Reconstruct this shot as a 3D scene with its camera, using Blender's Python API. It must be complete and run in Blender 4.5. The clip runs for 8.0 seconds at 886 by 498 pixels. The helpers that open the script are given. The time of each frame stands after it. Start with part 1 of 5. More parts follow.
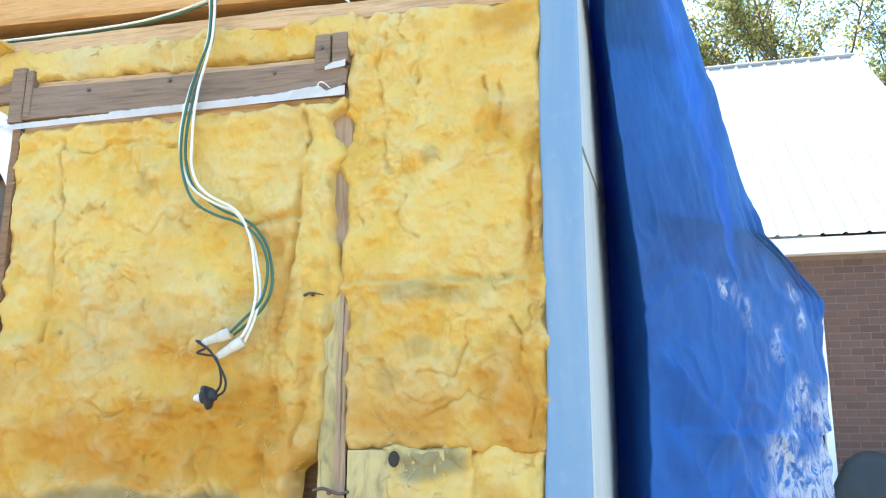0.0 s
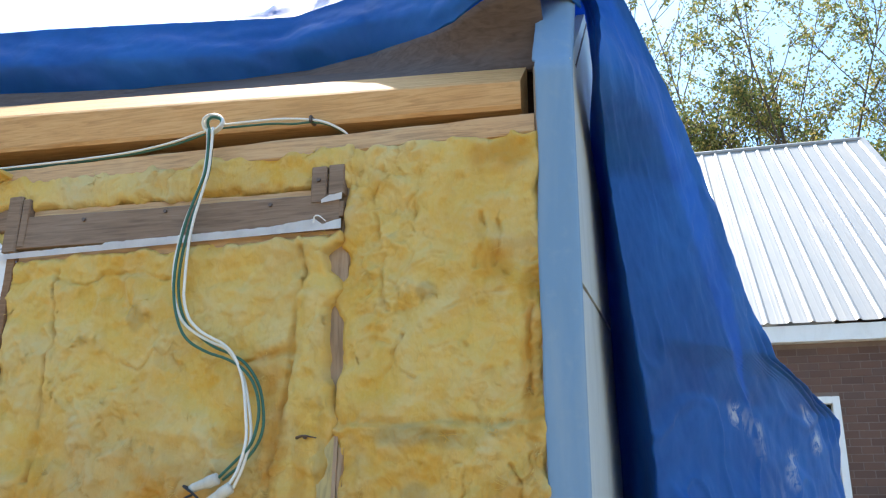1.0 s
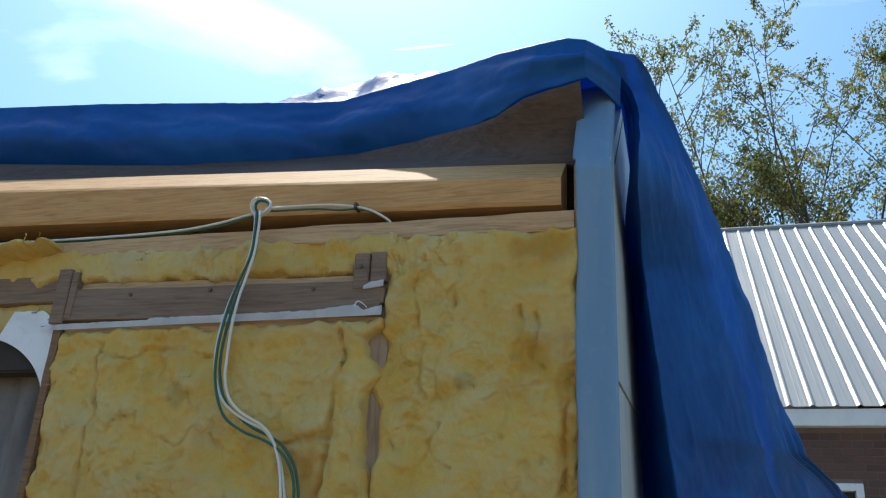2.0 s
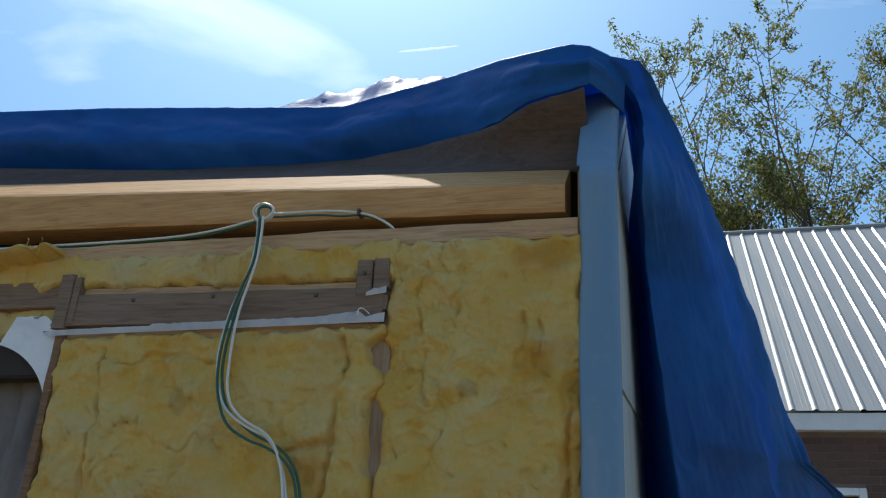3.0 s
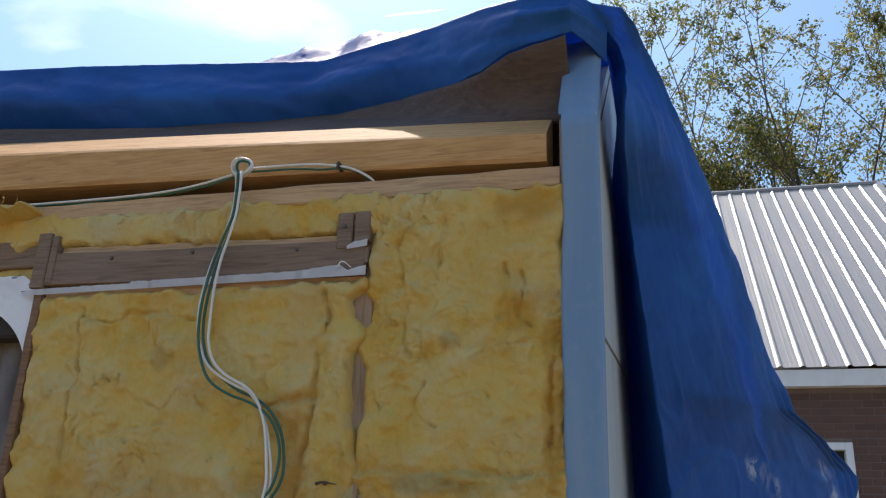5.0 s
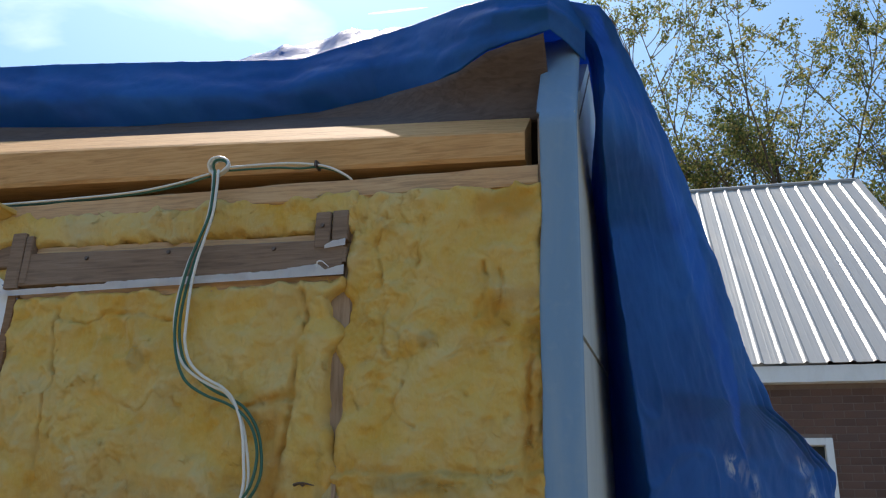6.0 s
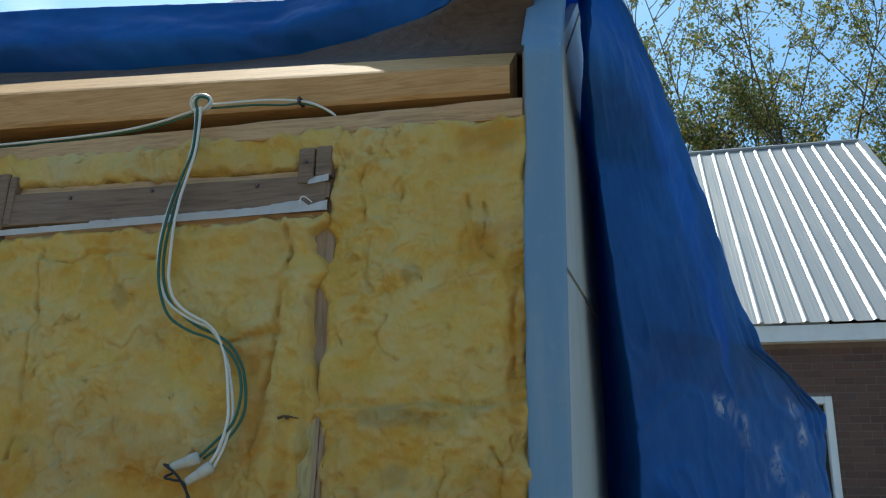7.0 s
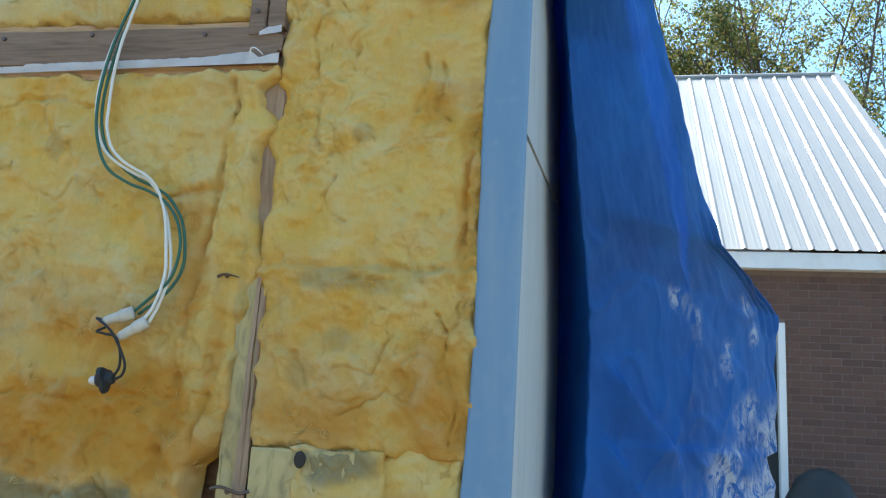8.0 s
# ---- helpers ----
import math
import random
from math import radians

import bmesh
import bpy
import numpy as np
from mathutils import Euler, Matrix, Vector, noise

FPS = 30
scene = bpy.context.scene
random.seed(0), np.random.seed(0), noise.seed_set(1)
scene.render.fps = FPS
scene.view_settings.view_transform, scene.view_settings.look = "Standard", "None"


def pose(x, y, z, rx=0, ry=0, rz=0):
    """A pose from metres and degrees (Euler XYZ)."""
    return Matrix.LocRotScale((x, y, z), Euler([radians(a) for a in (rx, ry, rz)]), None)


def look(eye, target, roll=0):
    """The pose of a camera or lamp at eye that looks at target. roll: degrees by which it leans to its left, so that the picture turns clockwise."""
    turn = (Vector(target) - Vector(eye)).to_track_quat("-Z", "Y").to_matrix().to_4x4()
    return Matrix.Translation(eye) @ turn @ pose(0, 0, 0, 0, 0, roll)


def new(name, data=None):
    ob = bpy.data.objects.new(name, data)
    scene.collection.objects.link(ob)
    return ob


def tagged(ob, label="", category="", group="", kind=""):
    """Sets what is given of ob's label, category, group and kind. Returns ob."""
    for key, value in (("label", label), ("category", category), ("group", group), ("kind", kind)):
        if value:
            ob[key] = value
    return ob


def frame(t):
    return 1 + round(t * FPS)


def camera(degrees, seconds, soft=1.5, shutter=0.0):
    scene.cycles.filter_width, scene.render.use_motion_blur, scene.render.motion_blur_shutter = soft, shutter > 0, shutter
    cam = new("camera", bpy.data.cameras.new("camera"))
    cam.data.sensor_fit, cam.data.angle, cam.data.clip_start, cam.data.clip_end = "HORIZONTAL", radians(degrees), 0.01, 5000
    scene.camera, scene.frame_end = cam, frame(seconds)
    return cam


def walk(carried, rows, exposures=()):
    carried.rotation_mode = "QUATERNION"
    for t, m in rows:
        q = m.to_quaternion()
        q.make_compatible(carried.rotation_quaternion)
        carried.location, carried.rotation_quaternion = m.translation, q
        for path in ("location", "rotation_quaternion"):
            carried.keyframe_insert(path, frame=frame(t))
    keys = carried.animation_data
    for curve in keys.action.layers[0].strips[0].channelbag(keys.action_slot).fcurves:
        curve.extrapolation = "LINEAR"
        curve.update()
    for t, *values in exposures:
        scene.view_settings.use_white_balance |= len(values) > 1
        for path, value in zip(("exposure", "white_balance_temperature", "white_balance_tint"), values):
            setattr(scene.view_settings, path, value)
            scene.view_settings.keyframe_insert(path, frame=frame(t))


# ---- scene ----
cam = camera(53.7, 8.0, soft=1.2)
PATH = [
    (0, (0.534, -1.429, 1.154), (0.072, 0.465, 1.6), 0.2),
    (0.2, (0.528, -1.377, 1.175), (0.086, 0.552, 1.461), 0.9),
    (0.5, (0.558, -1.406, 1.226), (0.099, 0.485, 1.688), 0.2),
    (1, (0.554, -1.411, 1.266), (0.078, 0.431, 1.882), 0.3),
    (1.5, (0.536, -1.451, 1.291), (0.045, 0.346, 2.019), 2.3),
    (1.7, (0.531, -1.469, 1.295), (0.027, 0.317, 2.04), 2.8),
    (3, (0.527, -1.468, 1.31), (0.013, 0.312, 2.064), 3.2),
    (3.5, (0.531, -1.459, 1.293), (-0.005, 0.321, 2.03), 3.8),
    (4, (0.544, -1.45, 1.287), (0.04, 0.353, 1.992), 2.9),
    (5.3, (0.536, -1.44, 1.293), (0.035, 0.372, 1.975), 1.9),
    (5.5, (0.538, -1.443, 1.292), (0.035, 0.367, 1.978), 1.8),
    (6, (0.545, -1.433, 1.296), (0.085, 0.391, 1.975), 1.5),
    (6.5, (0.557, -1.439, 1.289), (0.088, 0.385, 1.962), 1.2),
    (7, (0.572, -1.396, 1.245), (0.101, 0.45, 1.853), 1.2),
    (7.5, (0.577, -1.369, 1.199), (0.165, 0.532, 1.664), 3.4),
    (8, (0.582, -1.308, 1.177), (0.177, 0.602, 1.607), 3.6),
]
EXPOSURES = [(0, 2.26, 6800, 10), (0.2, 1.68, 6800, 10), (0.5, 1.63, 6800, 11), (1.0, 1.28, 6700, 12), (1.5, 0.68, 6500, 10), (1.7, 0.48, 6400, 9), (3.0, -0.18, 6250, 8), (3.5, -0.28, 6200, 8), (4.0, 0.12, 6900, 16), (5.5, 0.24, 6900, 19), (6.0, 0.18, 6700, 14), (6.5, 0.08, 6600, 12), (7.0, 0.10, 6250, 2), (7.5, 0.58, 6200, 6), (8.0, 1.12, 6300, 6)]
walk(cam, [(t, look(eye, target, roll)) for t, eye, target, roll in PATH], EXPOSURES)

# ---- world, sun ----
SUN_AZ, SUN_EL = 27.0, 57.0          # degrees left of +y, above the horizon
world = bpy.data.worlds.new("world")
scene.world = world
world.use_nodes = True
wn, wl = world.node_tree.nodes, world.node_tree.links
wn.clear()
w_out = wn.new("ShaderNodeOutputWorld")
w_bg = wn.new("ShaderNodeBackground")
w_sky = wn.new("ShaderNodeTexSky")
w_sky.sky_type = "NISHITA"
w_sky.sun_disc = False
w_sky.sun_elevation = radians(SUN_EL)
w_sky.sun_rotation = radians(-SUN_AZ)
w_sky.altitude = 100
w_sky.dust_density = 1.7
w_sky.ozone_density = 4.0
w_co = wn.new("ShaderNodeTexCoord")
w_map = wn.new("ShaderNodeMapping")
w_map.inputs["Scale"].default_value = (1.2, 2.2, 3.6)
w_map.inputs["Rotation"].default_value = (0.2, 0.5, 0.3)
w_noise = wn.new("ShaderNodeTexNoise")
w_noise.inputs["Scale"].default_value = 1.7
w_noise.inputs["Detail"].default_value = 7
w_noise.inputs["Distortion"].default_value = 0.6
w_ramp = wn.new("ShaderNodeValToRGB")
w_ramp.color_ramp.elements[0].position = 0.55
w_ramp.color_ramp.elements[1].position = 0.95
w_mix = wn.new("ShaderNodeMixRGB")
w_mix.inputs[2].default_value = (13.0, 13.4, 14.0, 1)
wl.new(w_co.outputs["Generated"], w_map.inputs[0])
wl.new(w_map.outputs[0], w_noise.inputs["Vector"])
wl.new(w_noise.outputs["Fac"], w_ramp.inputs[0])
wl.new(w_ramp.outputs["Color"], w_mix.inputs[0])
w_tint = wn.new("ShaderNodeMixRGB")
w_tint.blend_type = "MULTIPLY"
w_tint.inputs[0].default_value = 1.0
w_tint.inputs[2].default_value = (0.72, 1.0, 1.09, 1)
wl.new(w_sky.outputs[0], w_tint.inputs[1])
wl.new(w_tint.outputs[0], w_mix.inputs[1])
wl.new(w_mix.outputs[0], w_bg.inputs[0])
w_bg.inputs[1].default_value = 0.15
wl.new(w_bg.outputs[0], w_out.inputs[0])

sun = new("sun", bpy.data.lights.new("sun", "SUN"))
sun.data.energy = 5.0
sun.data.angle = radians(0.5)
sun.data.color = (1.0, 0.95, 0.87)
SUN_DIR = Vector((-math.sin(radians(SUN_AZ)) * math.cos(radians(SUN_EL)),
                  math.cos(radians(SUN_AZ)) * math.cos(radians(SUN_EL)), math.sin(radians(SUN_EL))))
sun.matrix_world = look(SUN_DIR * 30, (0, 0, 0))


# ---- materials ----
def fbm(x, y, z, octaves=4):
    v, a, f = 0.0, 1.0, 1.0
    for _ in range(octaves):
        v += a * noise.noise((x * f, y * f, z * f))
        a *= 0.5
        f *= 2.03
    return v


class Mat:
    """A node material under construction: Principled, with noise-driven colour and relief."""

    def __init__(self, name, rough=0.7, metal=0.0, spec=0.5):
        self.m = bpy.data.materials.new(name)
        self.m.use_nodes = True
        self.n, self.l = self.m.node_tree.nodes, self.m.node_tree.links
        self.b = self.n["Principled BSDF"]
        self.b.inputs["Roughness"].default_value = rough
        self.b.inputs["Metallic"].default_value = metal
        self.b.inputs["Specular IOR Level"].default_value = spec
        self.co = self.n.new("ShaderNodeTexCoord").outputs["Object"]

    def coords(self, scale=(1, 1, 1), rot=(0, 0, 0)):
        mp = self.n.new("ShaderNodeMapping")
        mp.inputs["Scale"].default_value = scale
        mp.inputs["Rotation"].default_value = rot
        self.l.new(self.co, mp.inputs[0])
        return mp.outputs[0]

    def noise(self, scale, detail=4, stretch=(1, 1, 1), distortion=0.0, rough=0.55):
        t = self.n.new("ShaderNodeTexNoise")
        t.inputs["Scale"].default_value = scale
        t.inputs["Detail"].default_value = detail
        t.inputs["Roughness"].default_value = rough
        t.inputs["Distortion"].default_value = distortion
        self.l.new(self.coords(stretch), t.inputs["Vector"])
        return t.outputs["Fac"]

    def ramp(self, fac, stops):
        r = self.n.new("ShaderNodeValToRGB")
        e = r.color_ramp.elements
        while len(e) < len(stops):
            e.new(0.5)
        for k, (p, c) in zip(e, stops):
            k.position = p
            k.color = (*c, 1) if len(c) == 3 else c
        self.l.new(fac, r.inputs[0])
        return r.outputs["Color"]

    def mask(self, fac, a, b):
        r = self.n.new("ShaderNodeMapRange")
        r.inputs["From Min"].default_value = a
        r.inputs["From Max"].default_value = b
        self.l.new(fac, r.inputs["Value"])
        return r.outputs[0]

    def mul(self, a, b):
        r = self.n.new("ShaderNodeMath")
        r.operation = "MULTIPLY"
        for i, s in enumerate((a, b)):
            if isinstance(s, (int, float)):
                r.inputs[i].default_value = s
            else:
                self.l.new(s, r.inputs[i])
        return r.outputs[0]

    def mix(self, fac, a, b, mode="MIX"):
        r = self.n.new("ShaderNodeMixRGB")
        r.blend_type = mode
        for i, s in enumerate((fac, a, b)):
            if isinstance(s, (int, float)):
                r.inputs[i].default_value = s
            elif isinstance(s, tuple):
                r.inputs[i].default_value = (*s, 1)
            else:
                self.l.new(s, r.inputs[i])
        return r.outputs[0]

    def attr(self, name):
        a = self.n.new("ShaderNodeAttribute")
        a.attribute_name = name
        s = self.n.new("ShaderNodeSeparateColor")
        self.l.new(a.outputs["Color"], s.inputs[0])
        return s.outputs

    def color(self, c):
        if isinstance(c, tuple):
            self.b.inputs["Base Color"].default_value = (*c, 1)
        else:
            self.l.new(c, self.b.inputs["Base Color"])
        return self

    def rough(self, fac, lo, hi):
        r = self.n.new("ShaderNodeMapRange")
        r.inputs["To Min"].default_value = lo
        r.inputs["To Max"].default_value = hi
        self.l.new(fac, r.inputs["Value"])
        self.l.new(r.outputs[0], self.b.inputs["Roughness"])
        return self

    def bump(self, fac, strength=0.3, distance=0.003):
        b = self.n.new("ShaderNodeBump")
        b.inputs["Strength"].default_value = strength
        b.inputs["Distance"].default_value = distance
        self.l.new(fac, b.inputs["Height"])
        old = self.b.inputs["Normal"].links
        if old:
            self.l.new(old[0].from_socket, b.inputs["Normal"])
        self.l.new(b.outputs[0], self.b.inputs["Normal"])
        return self


def make_insulation():
    m = Mat("glass_wool", 0.95, 0, 0.1)
    c = m.ramp(m.noise(4.5, 4, distortion=0.6), [(0.30, (0.640, 0.375, 0.065)), (0.5, (0.680, 0.455, 0.125)), (0.72, (0.690, 0.510, 0.200))])
    c = m.mix(m.mul(m.mask(m.noise(11, 5, distortion=1.2), 0.50, 0.70), 0.46), c, (0.680, 0.550, 0.270))
    c = m.mix(m.mul(m.mask(m.noise(3.2, 4, distortion=0.8), 0.50, 0.66), 0.58), c, (0.550, 0.460, 0.260))
    c = m.mix(m.mul(m.mask(m.noise(19, 5, (1, 1, 0.6), 1.8), 0.60, 0.74), 0.28), c, (0.500, 0.270, 0.060))
    fine = m.noise(240, 3, (1, 1, 0.5))
    c = m.mix(m.mul(m.mask(fine, 0.5, 0.8), 0.22), c, (0.664, 0.545, 0.270))
    s = m.attr("stain_tint")
    c = m.mix(s[0], c, (0.500, 0.225, 0.028))
    c = m.mix(s[1], c, (0.190, 0.178, 0.105))
    c = m.mix(s[2], c, (0.600, 0.520, 0.320))
    m.color(c)
    m.bump(m.noise(34, 7, (1, 1, 0.7), 1.6, 0.62), 0.75, 0.007)
    m.bump(m.noise(110, 4, (1, 1, 0.35), 2.2), 0.45, 0.003)
    m.bump(fine, 0.25, 0.001)
    return m.m


def make_wood(name, base, dark, light, rough=0.75, axis=(1, 14, 14), knots=0.4):
    m = Mat(name, rough, 0, 0.25)
    g = m.noise(9, 6, axis, 1.2)
    c = m.ramp(g, [(0.28, dark), (0.5, base), (0.75, light)])
    blot = m.noise(7, 3)
    c = m.mix(m.mul(m.mask(blot, 0.6, 0.75), knots), c, dark)
    c = m.mix(m.mul(m.mask(m.noise(2.3, 3), 0.45, 0.75), 0.3), c, light)
    m.color(c)
    m.bump(g, 0.25, 0.002)
    m.bump(m.noise(120, 3, axis), 0.25, 0.0008)
    return m.m


def make_tarp():
    m = Mat("blue_poly_tarp", 0.5, 0, 0.35)
    big = m.noise(5, 5, distortion=0.4)
    c = m.ramp(big, [(0.3, (0.011, 0.115, 0.43)), (0.55, (0.018, 0.162, 0.54)), (0.8, (0.034, 0.22, 0.64))])
    wear_glint = m.attr("wear_glint")
    scuff = m.mul(m.mask(m.noise(24, 8, (1, 1, 0.7), 1.6, 0.75), 0.43, 0.54), m.mask(m.noise(7, 3, (1, 1, 0.7), 0.5), 0.33, 0.46))
    c = m.mix(m.mul(m.mul(scuff, wear_glint[0]), 0.92), c, (0.58, 0.66, 0.76))
    # pale streaks: white scratches, plus highlights of stretched folds painted as colour
    scratch_glint = m.mask(m.noise(34, 6, (1, 1, 0.14), 1.2, 0.7), 0.62, 0.74)
    c = m.mix(m.mul(m.mul(scratch_glint, wear_glint[1]), 0.42), c, (0.45, 0.58, 0.78))
    m.color(c)
    m.rough(big, 0.36, 0.6)
    m.bump(m.noise(16, 5, distortion=1.2), 0.22, 0.006)
    vo = m.n.new("ShaderNodeTexVoronoi")
    vo.feature = "DISTANCE_TO_EDGE"
    vo.inputs["Scale"].default_value = 17
    m.l.new(m.coords((1, 1, 0.6)), vo.inputs["Vector"])
    m.bump(m.mask(vo.outputs["Distance"], 0.0, 0.10), 0.09, 0.004)
    m.bump(m.noise(70, 5, (1, 1, 0.8), 1.5), 0.14, 0.003)
    w = m.n.new("ShaderNodeTexWave")
    w.inputs["Scale"].default_value = 180
    m.l.new(m.co, w.inputs["Vector"])
    m.bump(w.outputs["Fac"], 0.06, 0.0006)
    # woven sheet lets some light through
    tr = m.n.new("ShaderNodeBsdfTranslucent")
    m.l.new(c, tr.inputs["Color"])
    mx = m.n.new("ShaderNodeMixShader")
    mx.inputs[0].default_value = 0.40
    m.l.new(m.b.outputs[0], mx.inputs[1])
    m.l.new(tr.outputs[0], mx.inputs[2])
    m.l.new(mx.outputs[0], m.n["Material Output"].inputs["Surface"])
    return m.m


def make_paint(name, color, rough=0.5, dirt=(0.3, 0.28, 0.24), amount=0.35, metal=0.0, scale=6, stretch=(1, 1, 0.35)):
    m = Mat(name, rough, metal, 0.4)
    d = m.mask(m.noise(scale, 6, stretch, 0.5), 0.48, 0.8)
    c = m.mix(m.mul(d, amount), color, dirt)
    c = m.mix(m.mul(m.mask(m.noise(scale * 9, 4), 0.55, 0.8), amount * 0.5), c, dirt)
    m.color(c)
    m.rough(d, rough, min(1, rough + 0.25))
    m.bump(m.noise(scale * 3, 4), 0.12, 0.003)
    return m.m


def make_brick():
    m = Mat("brick", 0.88, 0, 0.2)
    info = m.n.new("ShaderNodeObjectInfo").outputs["Random"]
    geo = m.n.new("ShaderNodeNewGeometry").outputs["Random Per Island"]
    add = m.n.new("ShaderNodeMath")
    add.operation = "ADD"
    m.l.new(info, add.inputs[0])
    m.l.new(geo, add.inputs[1])
    fr = m.n.new("ShaderNodeMath")
    fr.operation = "FRACT"
    m.l.new(add.outputs[0], fr.inputs[0])
    c = m.ramp(fr.outputs[0], [(0.0, (0.104, 0.062, 0.050)), (0.35, (0.130, 0.074, 0.057)), (0.7, (0.150, 0.085, 0.064)), (1.0, (0.118, 0.075, 0.062))])
    c = m.mix(m.mul(m.mask(m.noise(30, 5), 0.5, 0.75), 0.4), c, (0.12, 0.07, 0.055))
    m.color(c)
    m.bump(m.noise(90, 4), 0.4, 0.004)
    return m.m


def make_leaf(name, stops):
    m = Mat(name, 0.6, 0, 0.3)
    geo = m.n.new("ShaderNodeNewGeometry").outputs["Random Per Island"]
    c = m.ramp(geo, stops)
    m.color(c)
    tr = m.n.new("ShaderNodeBsdfTranslucent")
    m.l.new(c, tr.inputs["Color"])
    mx = m.n.new("ShaderNodeMixShader")
    mx.inputs[0].default_value = 0.55
    m.l.new(m.b.outputs[0], mx.inputs[1])
    m.l.new(tr.outputs[0], mx.inputs[2])
    m.l.new(mx.outputs[0], m.n["Material Output"].inputs["Surface"])
    return m.m


def make_ground():
    m = Mat("ground_dirt_grass", 0.95, 0, 0.2)
    c = m.ramp(m.noise(1.2, 8, distortion=0.5), [(0.35, (0.13, 0.10, 0.045)), (0.55, (0.22, 0.16, 0.08)), (0.75, (0.31, 0.22, 0.13))])
    m.color(c)
    m.bump(m.noise(25, 6), 0.6, 0.03)
    return m.m


WOOL = make_insulation()
PINE = make_wood("pine_fresh", (0.62, 0.335, 0.130), (0.44, 0.22, 0.08), (0.70, 0.41, 0.18))
PINE_OLD = make_wood("pine_aged", (0.58, 0.36, 0.19), (0.36, 0.22, 0.12), (0.66, 0.45, 0.25), knots=0.8)
BOARD = make_wood("board_weathered", (0.24, 0.16, 0.11), (0.15, 0.10, 0.07), (0.30, 0.215, 0.155), knots=0.7)
STUD = make_wood("stud_upright", (0.38, 0.255, 0.165), (0.25, 0.165, 0.10), (0.44, 0.32, 0.21), axis=(14, 14, 1), knots=0.6)
STUD_GREY = make_wood("stud_mouldy", (0.48, 0.385, 0.18), (0.24, 0.20, 0.11), (0.58, 0.46, 0.22), axis=(5, 5, 1.6), knots=0.9)
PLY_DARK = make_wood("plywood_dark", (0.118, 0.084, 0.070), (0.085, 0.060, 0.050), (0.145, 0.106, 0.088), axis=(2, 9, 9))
LUAN = make_wood("luan_panel", (0.22, 0.12, 0.065), (0.13, 0.07, 0.04), (0.3, 0.18, 0.1))
TARP = make_tarp()
CORNER = make_paint("corner_flashing_blue", (0.165, 0.285, 0.420), 0.55, (0.30, 0.375, 0.43), 0.6, 0.0, 5, (3, 3, 0.5))
SIDING = make_paint("siding_offwhite", (0.46, 0.495, 0.475), 0.5, (0.31, 0.34, 0.32), 0.6)
PAPER = make_paint("white_skin", (0.86, 0.86, 0.87), 0.6, (0.5, 0.5, 0.52), 0.4, 0.0, 18, (1, 1, 1))
WHITE = make_paint("white_trim", (0.78, 0.78, 0.76), 0.5, (0.5, 0.48, 0.43), 0.35)
METAL_ROOF = make_paint("roof_steel_white", (0.32, 0.313, 0.295), 0.40, (0.27, 0.265, 0.25), 0.35, 0.10, 2, (3, 0.4, 0.4))
BRICK = make_brick()
MORTAR = make_paint("mortar", (0.20, 0.145, 0.12), 0.95, (0.12, 0.09, 0.075), 0.8, 0, 8, (1, 1, 1))
# near-black colour that stands for shade in openings and holes
DARK = make_paint("shade_black", (0.05, 0.042, 0.036), 0.9, (0.02, 0.018, 0.016), 0.5)
GREY_CLOTH = make_paint("grey_plastic_sheet", (0.19, 0.158, 0.138), 0.45, (0.06, 0.05, 0.045), 0.7, 0, 7, (2.5, 2.5, 0.7))
JOINT = make_paint("joint_grimy", (0.62, 0.58, 0.50), 0.5, (0.35, 0.31, 0.25), 0.6, 0, 45)
W_WHITE = make_paint("wire_white", (0.78, 0.76, 0.7), 0.4, (0.5, 0.47, 0.4), 0.3, 0, 40)
W_GREEN = make_paint("wire_green", (0.035, 0.13, 0.09), 0.4, (0.07, 0.12, 0.09), 0.4, 0, 40)
W_BLACK = make_paint("wire_black", (0.018, 0.02, 0.024), 0.4, (0.06, 0.06, 0.06), 0.3, 0, 40)
RUBBER = make_paint("socket_black", (0.02, 0.026, 0.034), 0.5, (0.09, 0.09, 0.09), 0.4, 0, 60)
BULB = make_paint("bulb_frosted", (0.72, 0.68, 0.66), 0.25, (0.6, 0.5, 0.5), 0.2, 0, 60)
STEEL = make_paint("steel_rust", (0.16, 0.12, 0.1), 0.5, (0.12, 0.05, 0.02), 0.6, 0.7, 60)
BARK = make_wood("bark", (0.10, 0.075, 0.055), (0.05, 0.04, 0.03), (0.16, 0.13, 0.1), axis=(8, 8, 1))
LEAF = make_leaf("leaf_autumn", [(0.0, (0.08, 0.112, 0.038)), (0.4, (0.15, 0.190, 0.062)), (0.7, (0.25, 0.255, 0.080)), (1.0, (0.46, 0.36, 0.11))])
GROUND = make_ground()
CONCRETE = make_paint("concrete", (0.42, 0.41, 0.39), 0.9, (0.25, 0.24, 0.22), 0.5, 0, 2, (1, 1, 1))
BLACKISH = make_paint("blackish", (0.02, 0.024, 0.024), 0.55, (0.05, 0.055, 0.05), 0.5)
MARK_BLUE = make_paint("faded_print", (0.20, 0.27, 0.42), 0.6, (0.5, 0.5, 0.52), 0.5, 0, 40)
STRAW = make_paint("dry_wood", (0.35, 0.24, 0.14), 0.9, (0.2, 0.13, 0.08), 0.5, 0, 10)


# ---- building helpers ----
def part(name, bm, material, parent=None, label="", smooth=False):
    me = bpy.data.meshes.new(name)
    bm.to_mesh(me)
    bm.free()
    return mesh_part(name, me, material, parent, label, smooth)


def mesh_part(name, me, material, parent=None, label="", smooth=False):
    me.materials.append(material)
    if smooth:
        me.polygons.foreach_set("use_smooth", [True] * len(me.polygons))
    ob = new(name, me)
    ob.parent = parent
    return tagged(ob, label) if label else ob


